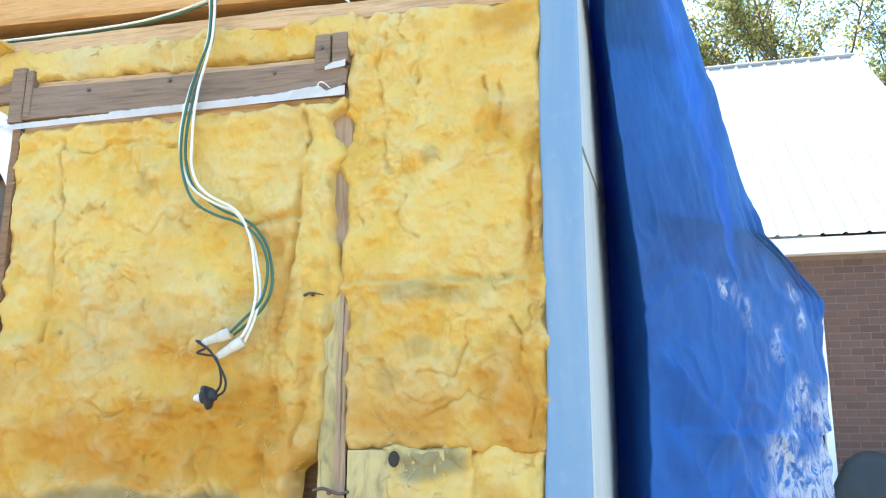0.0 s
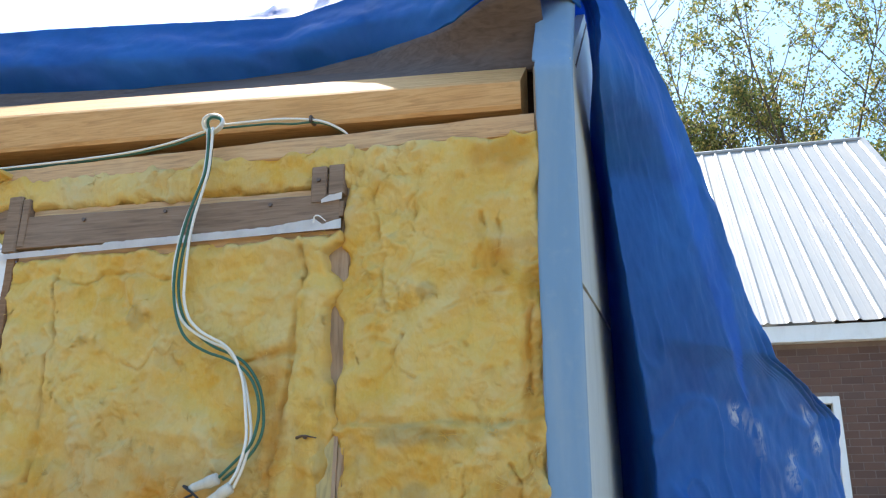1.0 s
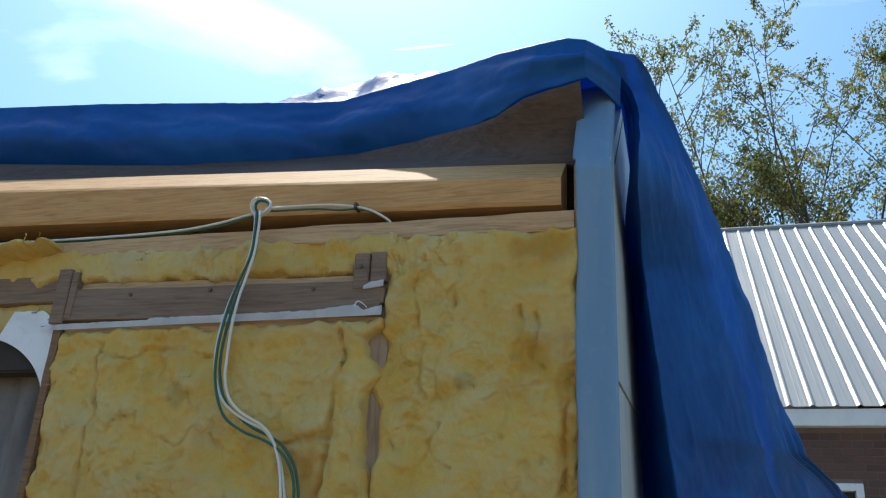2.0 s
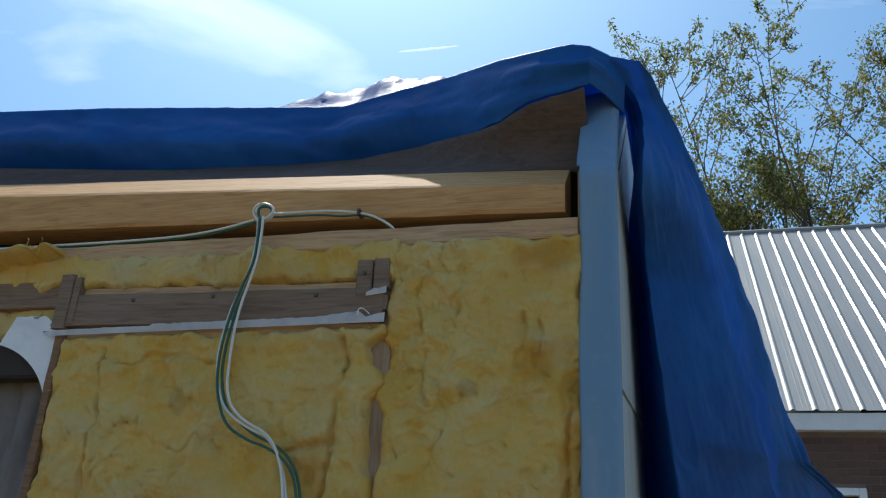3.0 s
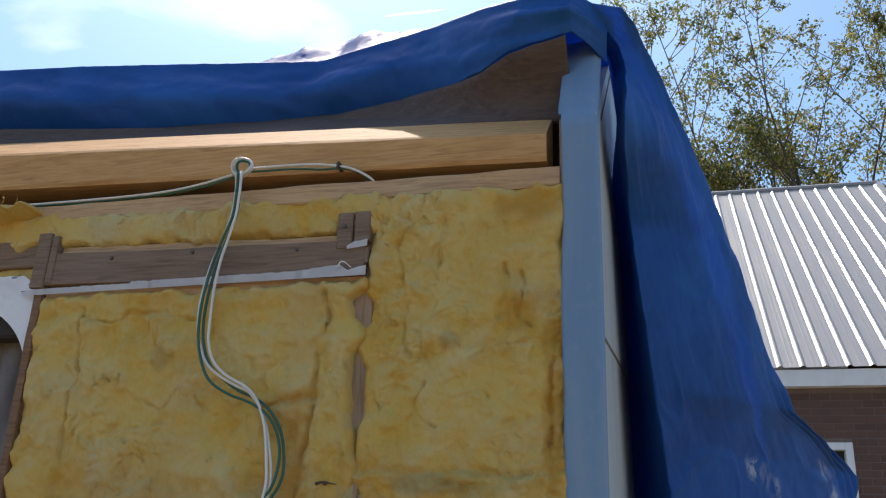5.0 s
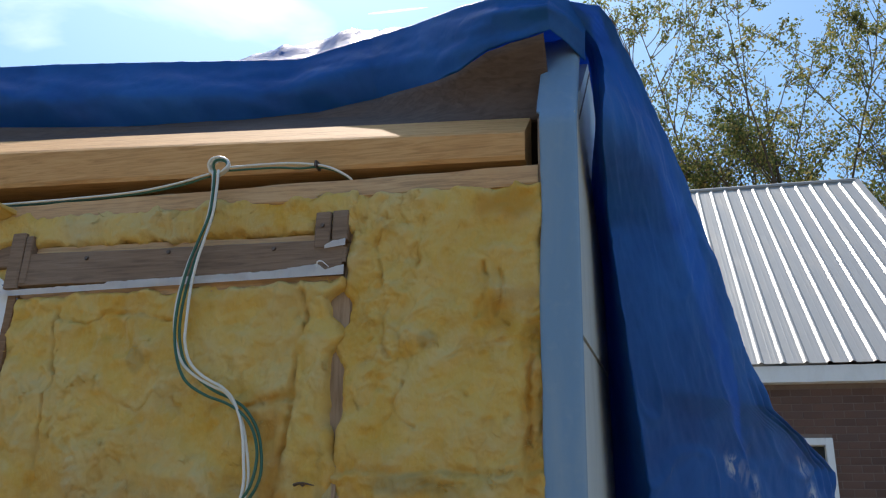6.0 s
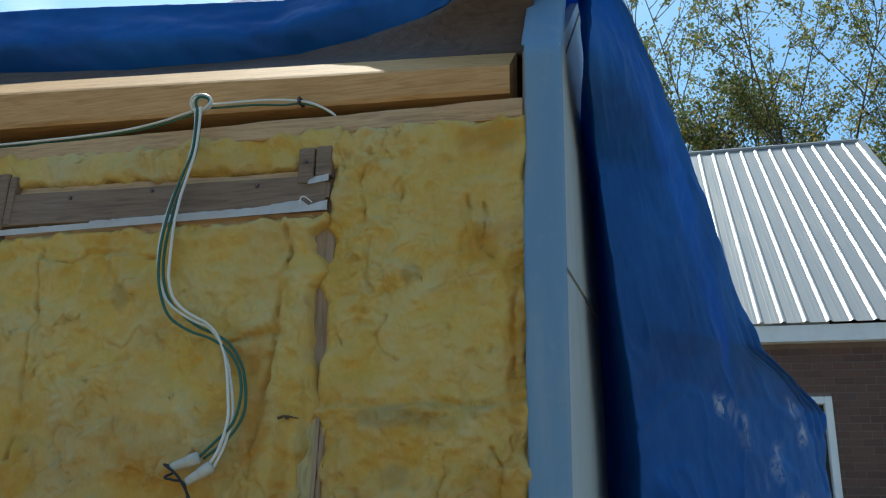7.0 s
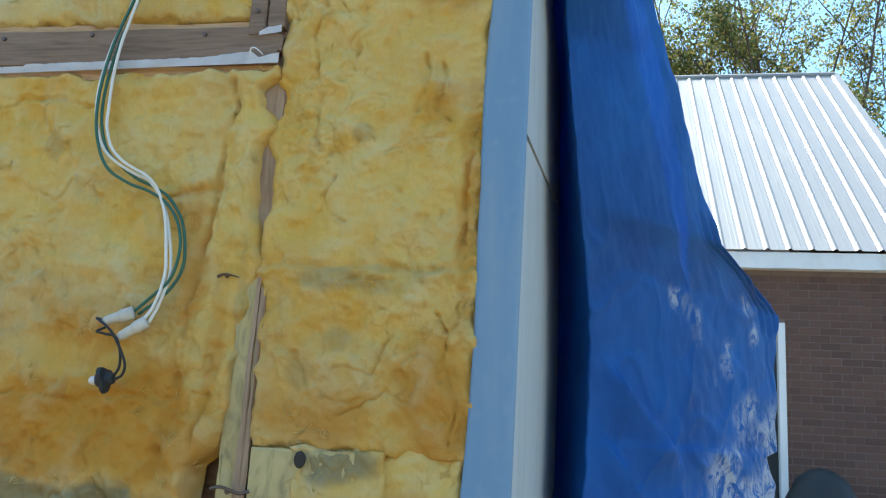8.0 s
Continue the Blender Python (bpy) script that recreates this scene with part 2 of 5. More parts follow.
def thing(name, label, category, group="", kind=""):
    return tagged(new(name), label, category, group, kind)


def box(x0, x1, y0, y1, z0, z1, bevel=0.002, bm=None, rough=0.0):
    """A box with softened edges; rough moves its corners a little, as sawn timber."""
    bm2 = bmesh.new()
    r = bmesh.ops.create_cube(bm2, size=1)
    for v in r["verts"]:
        v.co = Vector((x0 + (v.co.x + 0.5) * (x1 - x0), y0 + (v.co.y + 0.5) * (y1 - y0), z0 + (v.co.z + 0.5) * (z1 - z0)))
        if rough:
            v.co += Vector((random.uniform(-rough, rough), random.uniform(-rough, rough) * 0.5, random.uniform(-rough, rough)))
    if bevel:
        bmesh.ops.bevel(bm2, geom=bm2.edges[:], offset=bevel, segments=2, affect="EDGES")
    if bm is None:
        return bm2
    me = bpy.data.meshes.new("t")
    bm2.to_mesh(me)
    bm2.free()
    bm.from_mesh(me)
    bpy.data.meshes.remove(me)
    return bm


def plank(x0, x1, y0, y1, z0, z1, along="x", n=40, warp=0.002, seed=0.0, tilt=0.0):
    """A long board: many rings along its length, slightly waved and worn at its edges."""
    bm = bmesh.new()
    rings = []
    L = (x0, x1) if along == "x" else (z0, z1)
    a, b = ((y0, y1), (z0, z1)) if along == "x" else ((x0, x1), (y0, y1))
    e = min(a[1] - a[0], b[1] - b[0]) * 0.09
    prof = [(a[0] + e, b[0]), (a[1] - e, b[0]), (a[1], b[0] + e), (a[1], b[1] - e), (a[1] - e, b[1]), (a[0] + e, b[1]), (a[0], b[1] - e), (a[0], b[0] + e)]
    for i in range(n + 1):
        f = i / n
        l = L[0] + (L[1] - L[0]) * f
        ring = []
        for k, (p, q) in enumerate(prof):
            j = fbm(l * 6 + seed, k * 3.1, seed) * warp
            j2 = fbm(l * 6, k * 2.3 + 7, seed) * warp
            if along == "x":
                ring.append(bm.verts.new((l, p + j, q + j2 + tilt * f)))
            else:
                ring.append(bm.verts.new((p + j + tilt * f, q + j2, l)))
        rings.append(ring)
    for r0, r1 in zip(rings, rings[1:]):
        for k in range(8):
            bm.faces.new((r0[k], r0[(k + 1) % 8], r1[(k + 1) % 8], r1[k]))
    bm.faces.new(rings[0])
    bm.faces.new(rings[-1][::-1])
    bmesh.ops.recalc_face_normals(bm, faces=bm.faces[:])
    return bm


def grid_mesh(name, nu, nv, fn):
    """A sheet of nu by nv cells; fn(u, v) gives its place, u and v from 0 to 1."""
    vs = [fn(i / nu, j / nv) for j in range(nv + 1) for i in range(nu + 1)]
    w = nu + 1
    fs = [(j * w + i, j * w + i + 1, (j + 1) * w + i + 1, (j + 1) * w + i) for j in range(nv) for i in range(nu)]
    me = bpy.data.meshes.new(name)
    me.from_pydata(vs, [], fs)
    me.update()
    return me


def pipe(points, radius, sides=8, taper=None, bm=None):
    """A round cord through points; taper gives the radius at the far end."""
    bm = bm or bmesh.new()
    pts = [Vector(p) for p in points]
    rings = []
    up = Vector((0.31, 0.9, 0.27)).normalized()
    for i, p in enumerate(pts):
        d = (pts[min(i + 1, len(pts) - 1)] - pts[max(i - 1, 0)]).normalized()
        a = d.cross(up)
        if a.length < 1e-3:
            a = d.cross(Vector((1, 0, 0)))
        a.normalize()
        b = d.cross(a).normalized()
        r = radius if taper is None else radius + (taper - radius) * i / (len(pts) - 1)
        rings.append([bm.verts.new(p + (a * math.cos(t) + b * math.sin(t)) * r) for t in [2 * math.pi * k / sides for k in range(sides)]])
    for r0, r1 in zip(rings, rings[1:]):
        for k in range(sides):
            bm.faces.new((r0[k], r0[(k + 1) % sides], r1[(k + 1) % sides], r1[k]))
    bm.faces.new(rings[0][::-1])
    bm.faces.new(rings[-1])
    return bm


def spline(points, n=12):
    """A smooth curve through points (Catmull-Rom)."""
    p = [Vector(q) for q in points]
    p = [p[0] * 2 - p[1]] + p + [p[-1] * 2 - p[-2]]
    out = []
    for i in range(1, len(p) - 2):
        for k in range(n):
            t = k / n
            out.append(0.5 * ((2 * p[i]) + (p[i + 1] - p[i - 1]) * t + (2 * p[i - 1] - 5 * p[i] + 4 * p[i + 1] - p[i + 2]) * t * t
                              + (3 * p[i] - p[i - 1] - 3 * p[i + 1] + p[i + 2]) * t ** 3))
    out.append(p[-2])
    return out


def table(rows, v):
    """Linear reading of (v, value) rows in rising v."""
    if v <= rows[0][0]:
        return rows[0][1]
    for (a, p), (b, q) in zip(rows, rows[1:]):
        if v <= b:
            t = (v - a) / (b - a)
            return p + (q - p) * t
    return rows[-1][1]


def soft(t):
    t = max(0.0, min(1.0, t))
    return t * t * (3 - 2 * t)


# ---- ground ----
GZ = -0.42
bm = bmesh.new()
bmesh.ops.create_grid(bm, x_segments=60, y_segments=60, size=1500)
for v in bm.verts:
    v.co.z = GZ + 0.0
ground = part("ground", bm, GROUND)
tagged(ground, "bare dirt and thin grass yard", "ground", kind="structure")
pavement = part("pavement", box(1.0, 9, 5.6, 8.38, GZ - 0.1, GZ + 0.03, 0.01), CONCRETE)
tagged(pavement, "pale concrete apron before the brick house", "pavement", kind="structure")

# ---- brick house with a steel roof ----
HX0, HX1, HY = -4.0, 3.95, 8.5
EY, EZ = 8.32, 3.40            # eave line
RY, RZ = 13.19, 7.52           # ridge line
house = thing("house", "red brick house with white ribbed steel roof", "house")
DX0, DX1, DZ = 1.05, 2.275, 2.64          # doorway with its white frame
bm = box(HX0, DX0 + 0.07, HY + 0.006, HY + 0.2, GZ, EZ - 0.1, 0)
box(DX1 - 0.07, HX1 - 0.1, HY + 0.006, HY + 0.2, GZ, EZ - 0.1, 0, bm)
box(DX0 + 0.07, DX1 - 0.07, HY + 0.006, HY + 0.2, DZ - 0.07, EZ - 0.1, 0, bm)
part("wall", bm, MORTAR, house, "recessed mortar joints")
part("wall", box(HX0, HX1 - 0.1, 2 * RY - HY, 2 * RY - HY + 0.2, GZ, EZ - 0.1, 0), BRICK, house)
for gx in (HX0, HX1 - 0.3):
    bm = box(gx, gx + 0.2, HY + 0.2, 2 * RY - HY, GZ, EZ - 0.1, 0)
    vs = [bm.verts.new((gx + dx, y, z)) for dx in (0, 0.2) for y, z in ((HY + 0.2, EZ - 0.1), (2 * RY - HY, EZ - 0.1), (RY, RZ - 0.15))]
    bm.faces.new(vs[:3])
    bm.faces.new(vs[3:][::-1])
    for a, b in ((0, 1), (1, 2), (2, 0)):
        bm.faces.new((vs[a], vs[b], vs[b + 3], vs[a + 3]))
    part("wall", bm, BRICK, house)
door = part("door", box(DX0 + 0.07, DX1 - 0.07, HY + 0.1, HY + 0.14, GZ + 0.12, DZ - 0.07, 0.004), BLACKISH, house, "dark door leaf")
bm = box(DX1 - 0.075, DX1, HY - 0.02, HY + 0.12, GZ + 0.02, DZ, 0.006)
box(DX0, DX0 + 0.075, HY - 0.02, HY + 0.12, GZ + 0.02, DZ, 0.006, bm)
box(DX0 + 0.075, DX1 - 0.075, HY - 0.02, HY + 0.12, DZ - 0.075, DZ, 0.006, bm)
part("door_frame", bm, WHITE, house, "white painted door frame")
part("fascia", plank(HX0, HX1 + 0.15, EY + 0.03, EY + 0.055, EZ - 0.195, EZ - 0.02, n=60, warp=0.004), WHITE, house, "white fascia board")
part("soffit", box(HX0, HX1, EY + 0.055, HY + 0.03, EZ - 0.19, EZ - 0.17, 0), WHITE, house)
SL = math.hypot(RY - EY, RZ - EZ)
SLOPE = math.atan2(RZ - EZ, RY - EY)


def roof_panel(width=0.9144, pitch=0.2286):
    """One ribbed steel sheet lying in x (across) and y (up the slope)."""
    prof, n = [], round(width / pitch)
    for k in range(n):
        x = k * pitch
        prof += [(x, 0), (x + 0.068, 0), (x + 0.074, 0.0007), (x + 0.082, 0.0007), (x + 0.088, 0), (x + 0.118, 0), (x + 0.124, 0.0007), (x + 0.132, 0.0007), (x + 0.138, 0), (x + 0.158, 0), (x + 0.186, 0.019), (x + 0.204, 0.019), (x + 0.2265, 0)]
    prof.append((width, 0))
    bm = bmesh.new()
    rows = []
    for j in range(2):
        rows.append([bm.verts.new((x, j * SL, z)) for x, z in prof])
    under = [[bm.verts.new((x, j * SL, z - 0.004)) for x, z in prof] for j in range(2)]
    for k in range(len(prof) - 1):
        bm.faces.new((rows[0][k], rows[0][k + 1], rows[1][k + 1], rows[1][k]))
        bm.faces.new((under[0][k + 1], under[0][k], under[1][k], under[1][k + 1]))
        bm.faces.new((rows[0][k + 1], rows[0][k], under[0][k], under[0][k + 1]))
    me = bpy.data.meshes.new("roof_panel")
    bm.to_mesh(me)
    bm.free()
    me.materials.append(METAL_ROOF)
    return me


panel = roof_panel()
turn = pose(0, 0, 0, math.degrees(SLOPE), 0, 0)
for k in range(9):
    x = HX1 - 0.9144 * (k + 1)
    ob = new("roof_panel", panel)
    ob.parent = house
    ob.matrix_basis = pose(x, EY, EZ) @ turn
bm = bmesh.new()
back = [bm.verts.new(c) for c in ((HX0, RY, RZ), (HX1, RY, RZ), (HX1, 2 * RY - EY, EZ), (HX0, 2 * RY - EY, EZ))]
bm.faces.new(back)
bmesh.ops.solidify(bm, geom=bm.faces[:], thickness=0.03)
part("roof", bm, METAL_ROOF, house)

part("ridge_cap", pipe([(HX0, RY, RZ + 0.0), (HX1, RY, RZ + 0.0)], 0.05, 8), METAL_ROOF, house, "dull grey ridge cap")
rk = bmesh.new()
q = [(HX1 - 0.03, EY - 0.01, EZ + 0.03), (HX1 + 0.06, EY - 0.01, EZ + 0.03), (HX1 + 0.06, RY, RZ + 0.035), (HX1 - 0.03, RY, RZ + 0.035)]
top = [rk.verts.new(p) for p in q]
low = [rk.verts.new((p[0], p[1], p[2] - 0.12)) for p in q]
rk.faces.new(top)
rk.faces.new(low[::-1])
for a in range(4):
    rk.faces.new((top[a], low[a], low[(a + 1) % 4], top[(a + 1) % 4]))
bmesh.ops.recalc_face_normals(rk, faces=rk.faces[:])
part("rake_trim", rk, METAL_ROOF, house, "white rake trim")

# ---- the stripped trailer: frame and skin ----
SX = 0.424                       # side wall plane
FL, FR = -1.75, 0.36             # front wall, from its far corner to the flashing
trailer = thing("trailer", "old travel trailer with its front wall stripped open", "trailer")

# side wall: lapped metal siding, one course proud of the next
laps = [0.05, 0.30, 0.64, 0.98, 1.66, 2.0]
for z0, z1 in zip(laps, laps[1:]):
    bm = bmesh.new()
    cols = []
    for k in range(25):
        y = 0.012 + 3.588 * (k / 24) ** 1.6
        w = 0.0015 * fbm(y * 4, z0 * 3, 2)
        up = 0.11 * min(y, 0.9)
        cols.append([bm.verts.new((SX + 0.003 + w, y, z0 + up + 0.005)), bm.verts.new((SX + 0.002 + w, y, z0 + up + 0.17)), bm.verts.new((SX + 0.0008 + w, y, z1 + up)), bm.verts.new((SX - 0.02, y, z1 + up)), bm.verts.new((SX - 0.02, y, z0 + up + 0.005))])
    for c0, c1 in zip(cols, cols[1:]):
        for k in range(5):
            bm.faces.new((c0[k], c1[k], c1[(k + 1) % 5], c0[(k + 1) % 5]))
    bm.faces.new(cols[0])
    bm.faces.new(cols[-1][::-1])
    bmesh.ops.recalc_face_normals(bm, faces=bm.faces[:])
    part("siding_course", bm, SIDING, trailer, "off-white lapped metal siding")
bm = bmesh.new()
prof = [(0.012, 2.00), (0.012, 2.09), (0.43, 2.445), (3.6, 2.445), (3.6, 2.10), (0.9, 2.099)]
a = [bm.verts.new((SX, y, z)) for y, z in prof]
b = [bm.verts.new((SX - 0.02, y, z)) for y, z in prof]
bm.faces.new(a)
bm.faces.new(b[::-1])
for k in range(6):
    bm.faces.new((a[k], b[k], b[(k + 1) % 6], a[(k + 1) % 6]))
bmesh.ops.recalc_face_normals(bm, faces=bm.faces[:])
part("side_wall", bm, SIDING, trailer)
# doorway added on the sight line through the sill gap, for daylight spots
bm = box(FL - 0.03, FL, 0.0, 2.25, 0.05, 2.44, 0.003)
box(FL - 0.03, FL, 2.95, 3.6, 0.05, 2.44, 0.003, bm)
box(FL - 0.03, FL, 2.25, 2.95, 1.75, 2.44, 0.003, bm)
part("far_side_wall", bm, SIDING, trailer, "off-white side wall with an added doorway")
part("rear_wall", box(FL, SX - 0.02, 3.58, 3.6, 0.05, 2.44, 0.003), SIDING, trailer)
part("trailer_floor", box(FL, SX - 0.02, 0.0, 3.58, 0.05, 0.12, 0.003), LUAN, trailer)
part("trailer_roof", box(FL, SX - 0.02, 0.46, 3.58, 2.43, 2.455, 0.003), PLY_DARK, trailer)

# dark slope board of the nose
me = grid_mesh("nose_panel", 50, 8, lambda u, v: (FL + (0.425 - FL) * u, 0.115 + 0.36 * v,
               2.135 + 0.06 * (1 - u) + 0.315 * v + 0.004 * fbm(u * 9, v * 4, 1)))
ob = mesh_part("nose_panel", me, PLY_DARK, trailer, "dark brown sloping nose board")
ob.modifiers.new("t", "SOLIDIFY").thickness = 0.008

# corner flashing: a pale blue strip, upright, then bent back along the nose
def flashing(u, v):
    if v < 0.8:
        y, z = 0.0, 0.3 + 1.75 * (v / 0.8)
    elif v < 0.86:
        t = (v - 0.8) / 0.06
        y, z = 0.022 * t * t, 2.05 + 0.05 * t
    else:
        t = (v - 0.86) / 0.14
        y, z = 0.022 + 0.13 * t, 2.10 + 0.23 * t
    wob = 0.004 * fbm(z * 2.4, 3, 0.4) - 0.008 * soft((1.25 - z) / 0.2) * (1 - u)
    x = FR + 0.003 * fbm(z * 5, u, 7) * (1 - u) + (SX + 0.004 - FR) * u + wob * (1 - u) + (-0.006 if z > 2.09 and u < 0.3 else 0)
    dent = 0.0025 * fbm(u * 3, z * 7, 5) - 0.004 * math.sin(math.pi * u) + (0.014 * soft((u - 0.8) / 0.2) ** 2)
    return (x, y - 0.008 + dent, z)


ob = mesh_part("corner_flashing", grid_mesh("corner_flashing", 14, 170, flashing), CORNER, trailer, "pale blue corner flashing strip", True)
ob.modifiers.new("t", "SOLIDIFY").thickness = 0.004
part("corner_stud", box(FR - 0.004, SX - 0.022, 0.004, 0.042, 0.12, 2.08, 0.002), STUD, trailer)

# horizontal members of the front
part("top_plate", plank(FL, FR - 0.004, 0.002, 0.04, 1.944, 1.984, n=90, warp=0.003, seed=3), PINE_OLD, trailer, "aged pine top plate")


def header_beam():
    """A sawn rafter plate with a bevelled top face, its far end a little higher."""
    bm = bmesh.new()
    rings = []
    for i in range(61):
        f = i / 60
        x = FL + (0.33 - FL) * f
        dz = 0.11 * (1 - f)
        w = [0.0016 * fbm(x * 9, k * 2.2, 4) for k in range(8)]
        prof = [(0.022, 2.004), (0.018, 2.012), (0.018, 2.058), (0.024, 2.066), (0.096, 2.130), (0.108, 2.128), (0.108, 2.012), (0.1, 2.004)]
        rings.append([bm.verts.new((x, y + w[k], z + dz * (1 if k in (2, 3, 4, 5) else 0.55) + w[k])) for k, (y, z) in enumerate(prof)])
    for r0, r1 in zip(rings, rings[1:]):
        for k in range(8):
            bm.faces.new((r0[k], r0[(k + 1) % 8], r1[(k + 1) % 8], r1[k]))
    bm.faces.new(rings[0])
    bm.faces.new(rings[-1][::-1])
    bmesh.ops.recalc_face_normals(bm, faces=bm.faces[:])
    return bm


part("header_beam", header_beam(), PINE, trailer, "fresh sawn pine beam with a bevelled top")
part("cross_board", plank(-0.70, -0.004, -0.012, 0.012, 1.800, 1.868, n=50, warp=0.0025, seed=11, tilt=-0.012), BOARD, trailer, "weathered brown cross board")
part("lath", plank(-0.69, -0.006, 0.000, 0.016, 1.766, 1.794, n=40, warp=0.002, seed=23, tilt=0.006), PINE_OLD, trailer, "thin wooden lath under the torn skin")
part("ledge", plank(-0.69, -0.05, 0.004, 0.03, 1.866, 1.886, n=50, warp=0.003, seed=21, tilt=-0.012), PINE_OLD, trailer)
part("block", plank(-0.060, -0.030, -0.014, 0.02, 1.842, 1.912, "z", 8, 0.001, 5), BOARD, trailer)
part("block", plank(-0.0275, 0.004, -0.012, 0.02, 1.856, 1.914, "z", 8, 0.001, 6), BOARD, trailer)
part("block", plank(-0.028, 0.003, -0.010, 0.02, 1.813, 1.842, "z", 6, 0.001, 8), BOARD, trailer)
part("block", plank(-0.722, -0.690, -0.016, 0.02, 1.795, 1.912, "z", 8, 0.001, 7), BOARD, trailer)
part("block", plank(-0.688, -0.672, -0.014, 0.01, 1.805, 1.905, "z", 8, 0.001, 17), BOARD, trailer)
part("cross_board", plank(FL, -0.724, 0.0, 0.03, 1.845, 1.905, n=30, warp=0.003, seed=14), BOARD, trailer)
part("stud", plank(-0.032, 0.012, 0.010, 0.045, 0.6, 1.945, "z", 60, 0.002, 9), STUD, trailer, "pine stud between the bays")
part("stud", plank(-0.040, -0.003, 0.002, 0.0095, 0.6, 1.44, "z", 60, 0.007, 19, 0.014), STUD_GREY, trailer, "mouldy stud face with clinging wool")
part("stud", plank(-0.004, 0.0035, -0.004, 0.009, 0.6, 1.455, "z", 60, 0.003, 29, 0.006), STUD, trailer, "splintered edge of the stud")
part("stud", plank(0.0055, 0.014, -0.001, 0.009, 0.6, 1.40, "z", 50, 0.004, 33, 0.004), STUD, trailer)
part("stud", plank(-0.712, -0.694, -0.012, 0.03, 0.6, 1.80, "z", 60, 0.003, 39, 0.004), LUAN, trailer, "thin reddish edge batten")
part("sill_plank", plank(FL, -0.046, -0.012, 0.03, 0.905, 0.972, n=60, warp=0.004, seed=49, tilt=0.03), PINE, trailer, "bare pine sill plank")
part("sill_plank", plank(0.03, FR - 0.004, -0.004, 0.03, 0.975, 1.022, n=30, warp=0.003, seed=59), LUAN, trailer, "splintered reddish lower plank")
part("sill_plank", plank(FL, SX - 0.03, -0.005, 0.03, 0.12, 0.19, n=30, warp=0.003, seed=69), PINE, trailer)
part("lower_panel", box(FL, FR - 0.006, 0.0, 0.012, 0.19, 0.90, 0.002), SIDING, trailer, "dented lower metal skin")
# scrap of old panel under the small bay
part("panel_scrap", plank(0.024, 0.19, -0.006, 0.006, 1.020, 1.152, n=24, warp=0.004, seed=79), STUD_GREY, trailer, "mould-stained plywood scrap")
# inner lining behind the wool
bm = box(-0.69, FR - 0.006, 0.075, 0.082, 1.04, 1.944, 0)
part("inner_panel", bm, LUAN, trailer)


def torn_strip(x0, x1, z0, h, y, seed, steps):
    """Remains of the white outer skin: straight below, torn along its upper edge."""
    bm = bmesh.new()
    lo, hi = [], []
    n = max(8, int((x1 - x0) / 0.006))
    for i in range(n + 1):
        f = i / n
        x = x0 + (x1 - x0) * f
        t = h * (1 + 0.12 * fbm(x * 55, seed, 1)) * table(steps, f)
        lo.append(bm.verts.new((x, y, z0(x))))
        hi.append(bm.verts.new((x, y + 0.001 * fbm(x * 30, seed, 3), z0(x) + max(0.002, t))))
    for i in range(n):
        bm.faces.new((lo[i], lo[i + 1], hi[i + 1], hi[i]))
    bmesh.ops.solidify(bm, geom=bm.faces[:], thickness=0.0012)
    return bm


part("torn_skin", torn_strip(-0.735, 0.003, lambda x: 1.7865 + 0.008 * x / 0.7, 0.016, -0.0165, 1.0,
     [(0, 0.5), (0.05, 0.75), (0.28, 0.8), (0.335, 0.75), (0.34, 1.0), (0.8, 0.95), (0.93, 1.45), (0.95, 0.7), (1, 1.2)]), PAPER, trailer, "torn white skin strip")
part("torn_skin", pipe(spline([(-0.049, -0.019, 1.801), (-0.045, -0.025, 1.81), (-0.036, -0.025, 1.81), (-0.025, -0.019, 1.801)]), 0.0016, 6, 0.0008), PAPER, trailer, "curled sliver of torn skin", True)
part("torn_skin", torn_strip(-0.037, 0.003, lambda x: 1.838 + 0.12 * (x + 0.037), 0.013, -0.0175, 2.0, [(0, 0.5), (0.4, 1), (1, 1)]), PAPER, trailer)

MARKS = ((-0.774, 1.82, 0.012), (-0.743, 1.788, 0.02), (-0.705, 1.773, 0.018), (-0.693, 1.757, 0.01), (-0.73, 1.803, 0.012))


# white skin round the arched window opening
def arched_skin():
    """A corner of the old outer skin, cut round above, torn off at the side."""
    bm = bmesh.new()
    y = -0.004
    cx, cz, rx, rz = -0.90, 1.60, 0.20, 0.172
    inner, outer = [], []
    for k in range(21):
        t = radians(5 + 70 * k / 20)
        inner.append((cx + rx * math.cos(t), cz + rz * math.sin(t)))
        f = k / 20
        if f < 0.45:
            outer.append((-0.692, 1.625 + (1.780 - 1.625) * f / 0.45))
        else:
            g = (f - 0.45) / 0.55
            outer.append((-0.692 - 0.128 * g, 1.780 + 0.046 * soft(g * 2.2) + 0.003 * fbm(g * 14, 1, 1)))
    a = [bm.verts.new((x, y, z)) for x, z in inner]
    b = [bm.verts.new((x, y, z)) for x, z in outer]
    for k in range(20):
        bm.faces.new((a[k], b[k], b[k + 1], a[k + 1]))
    bmesh.ops.recalc_face_normals(bm, faces=bm.faces[:])
    bmesh.ops.solidify(bm, geom=bm.faces[:], thickness=0.002)
    return bm


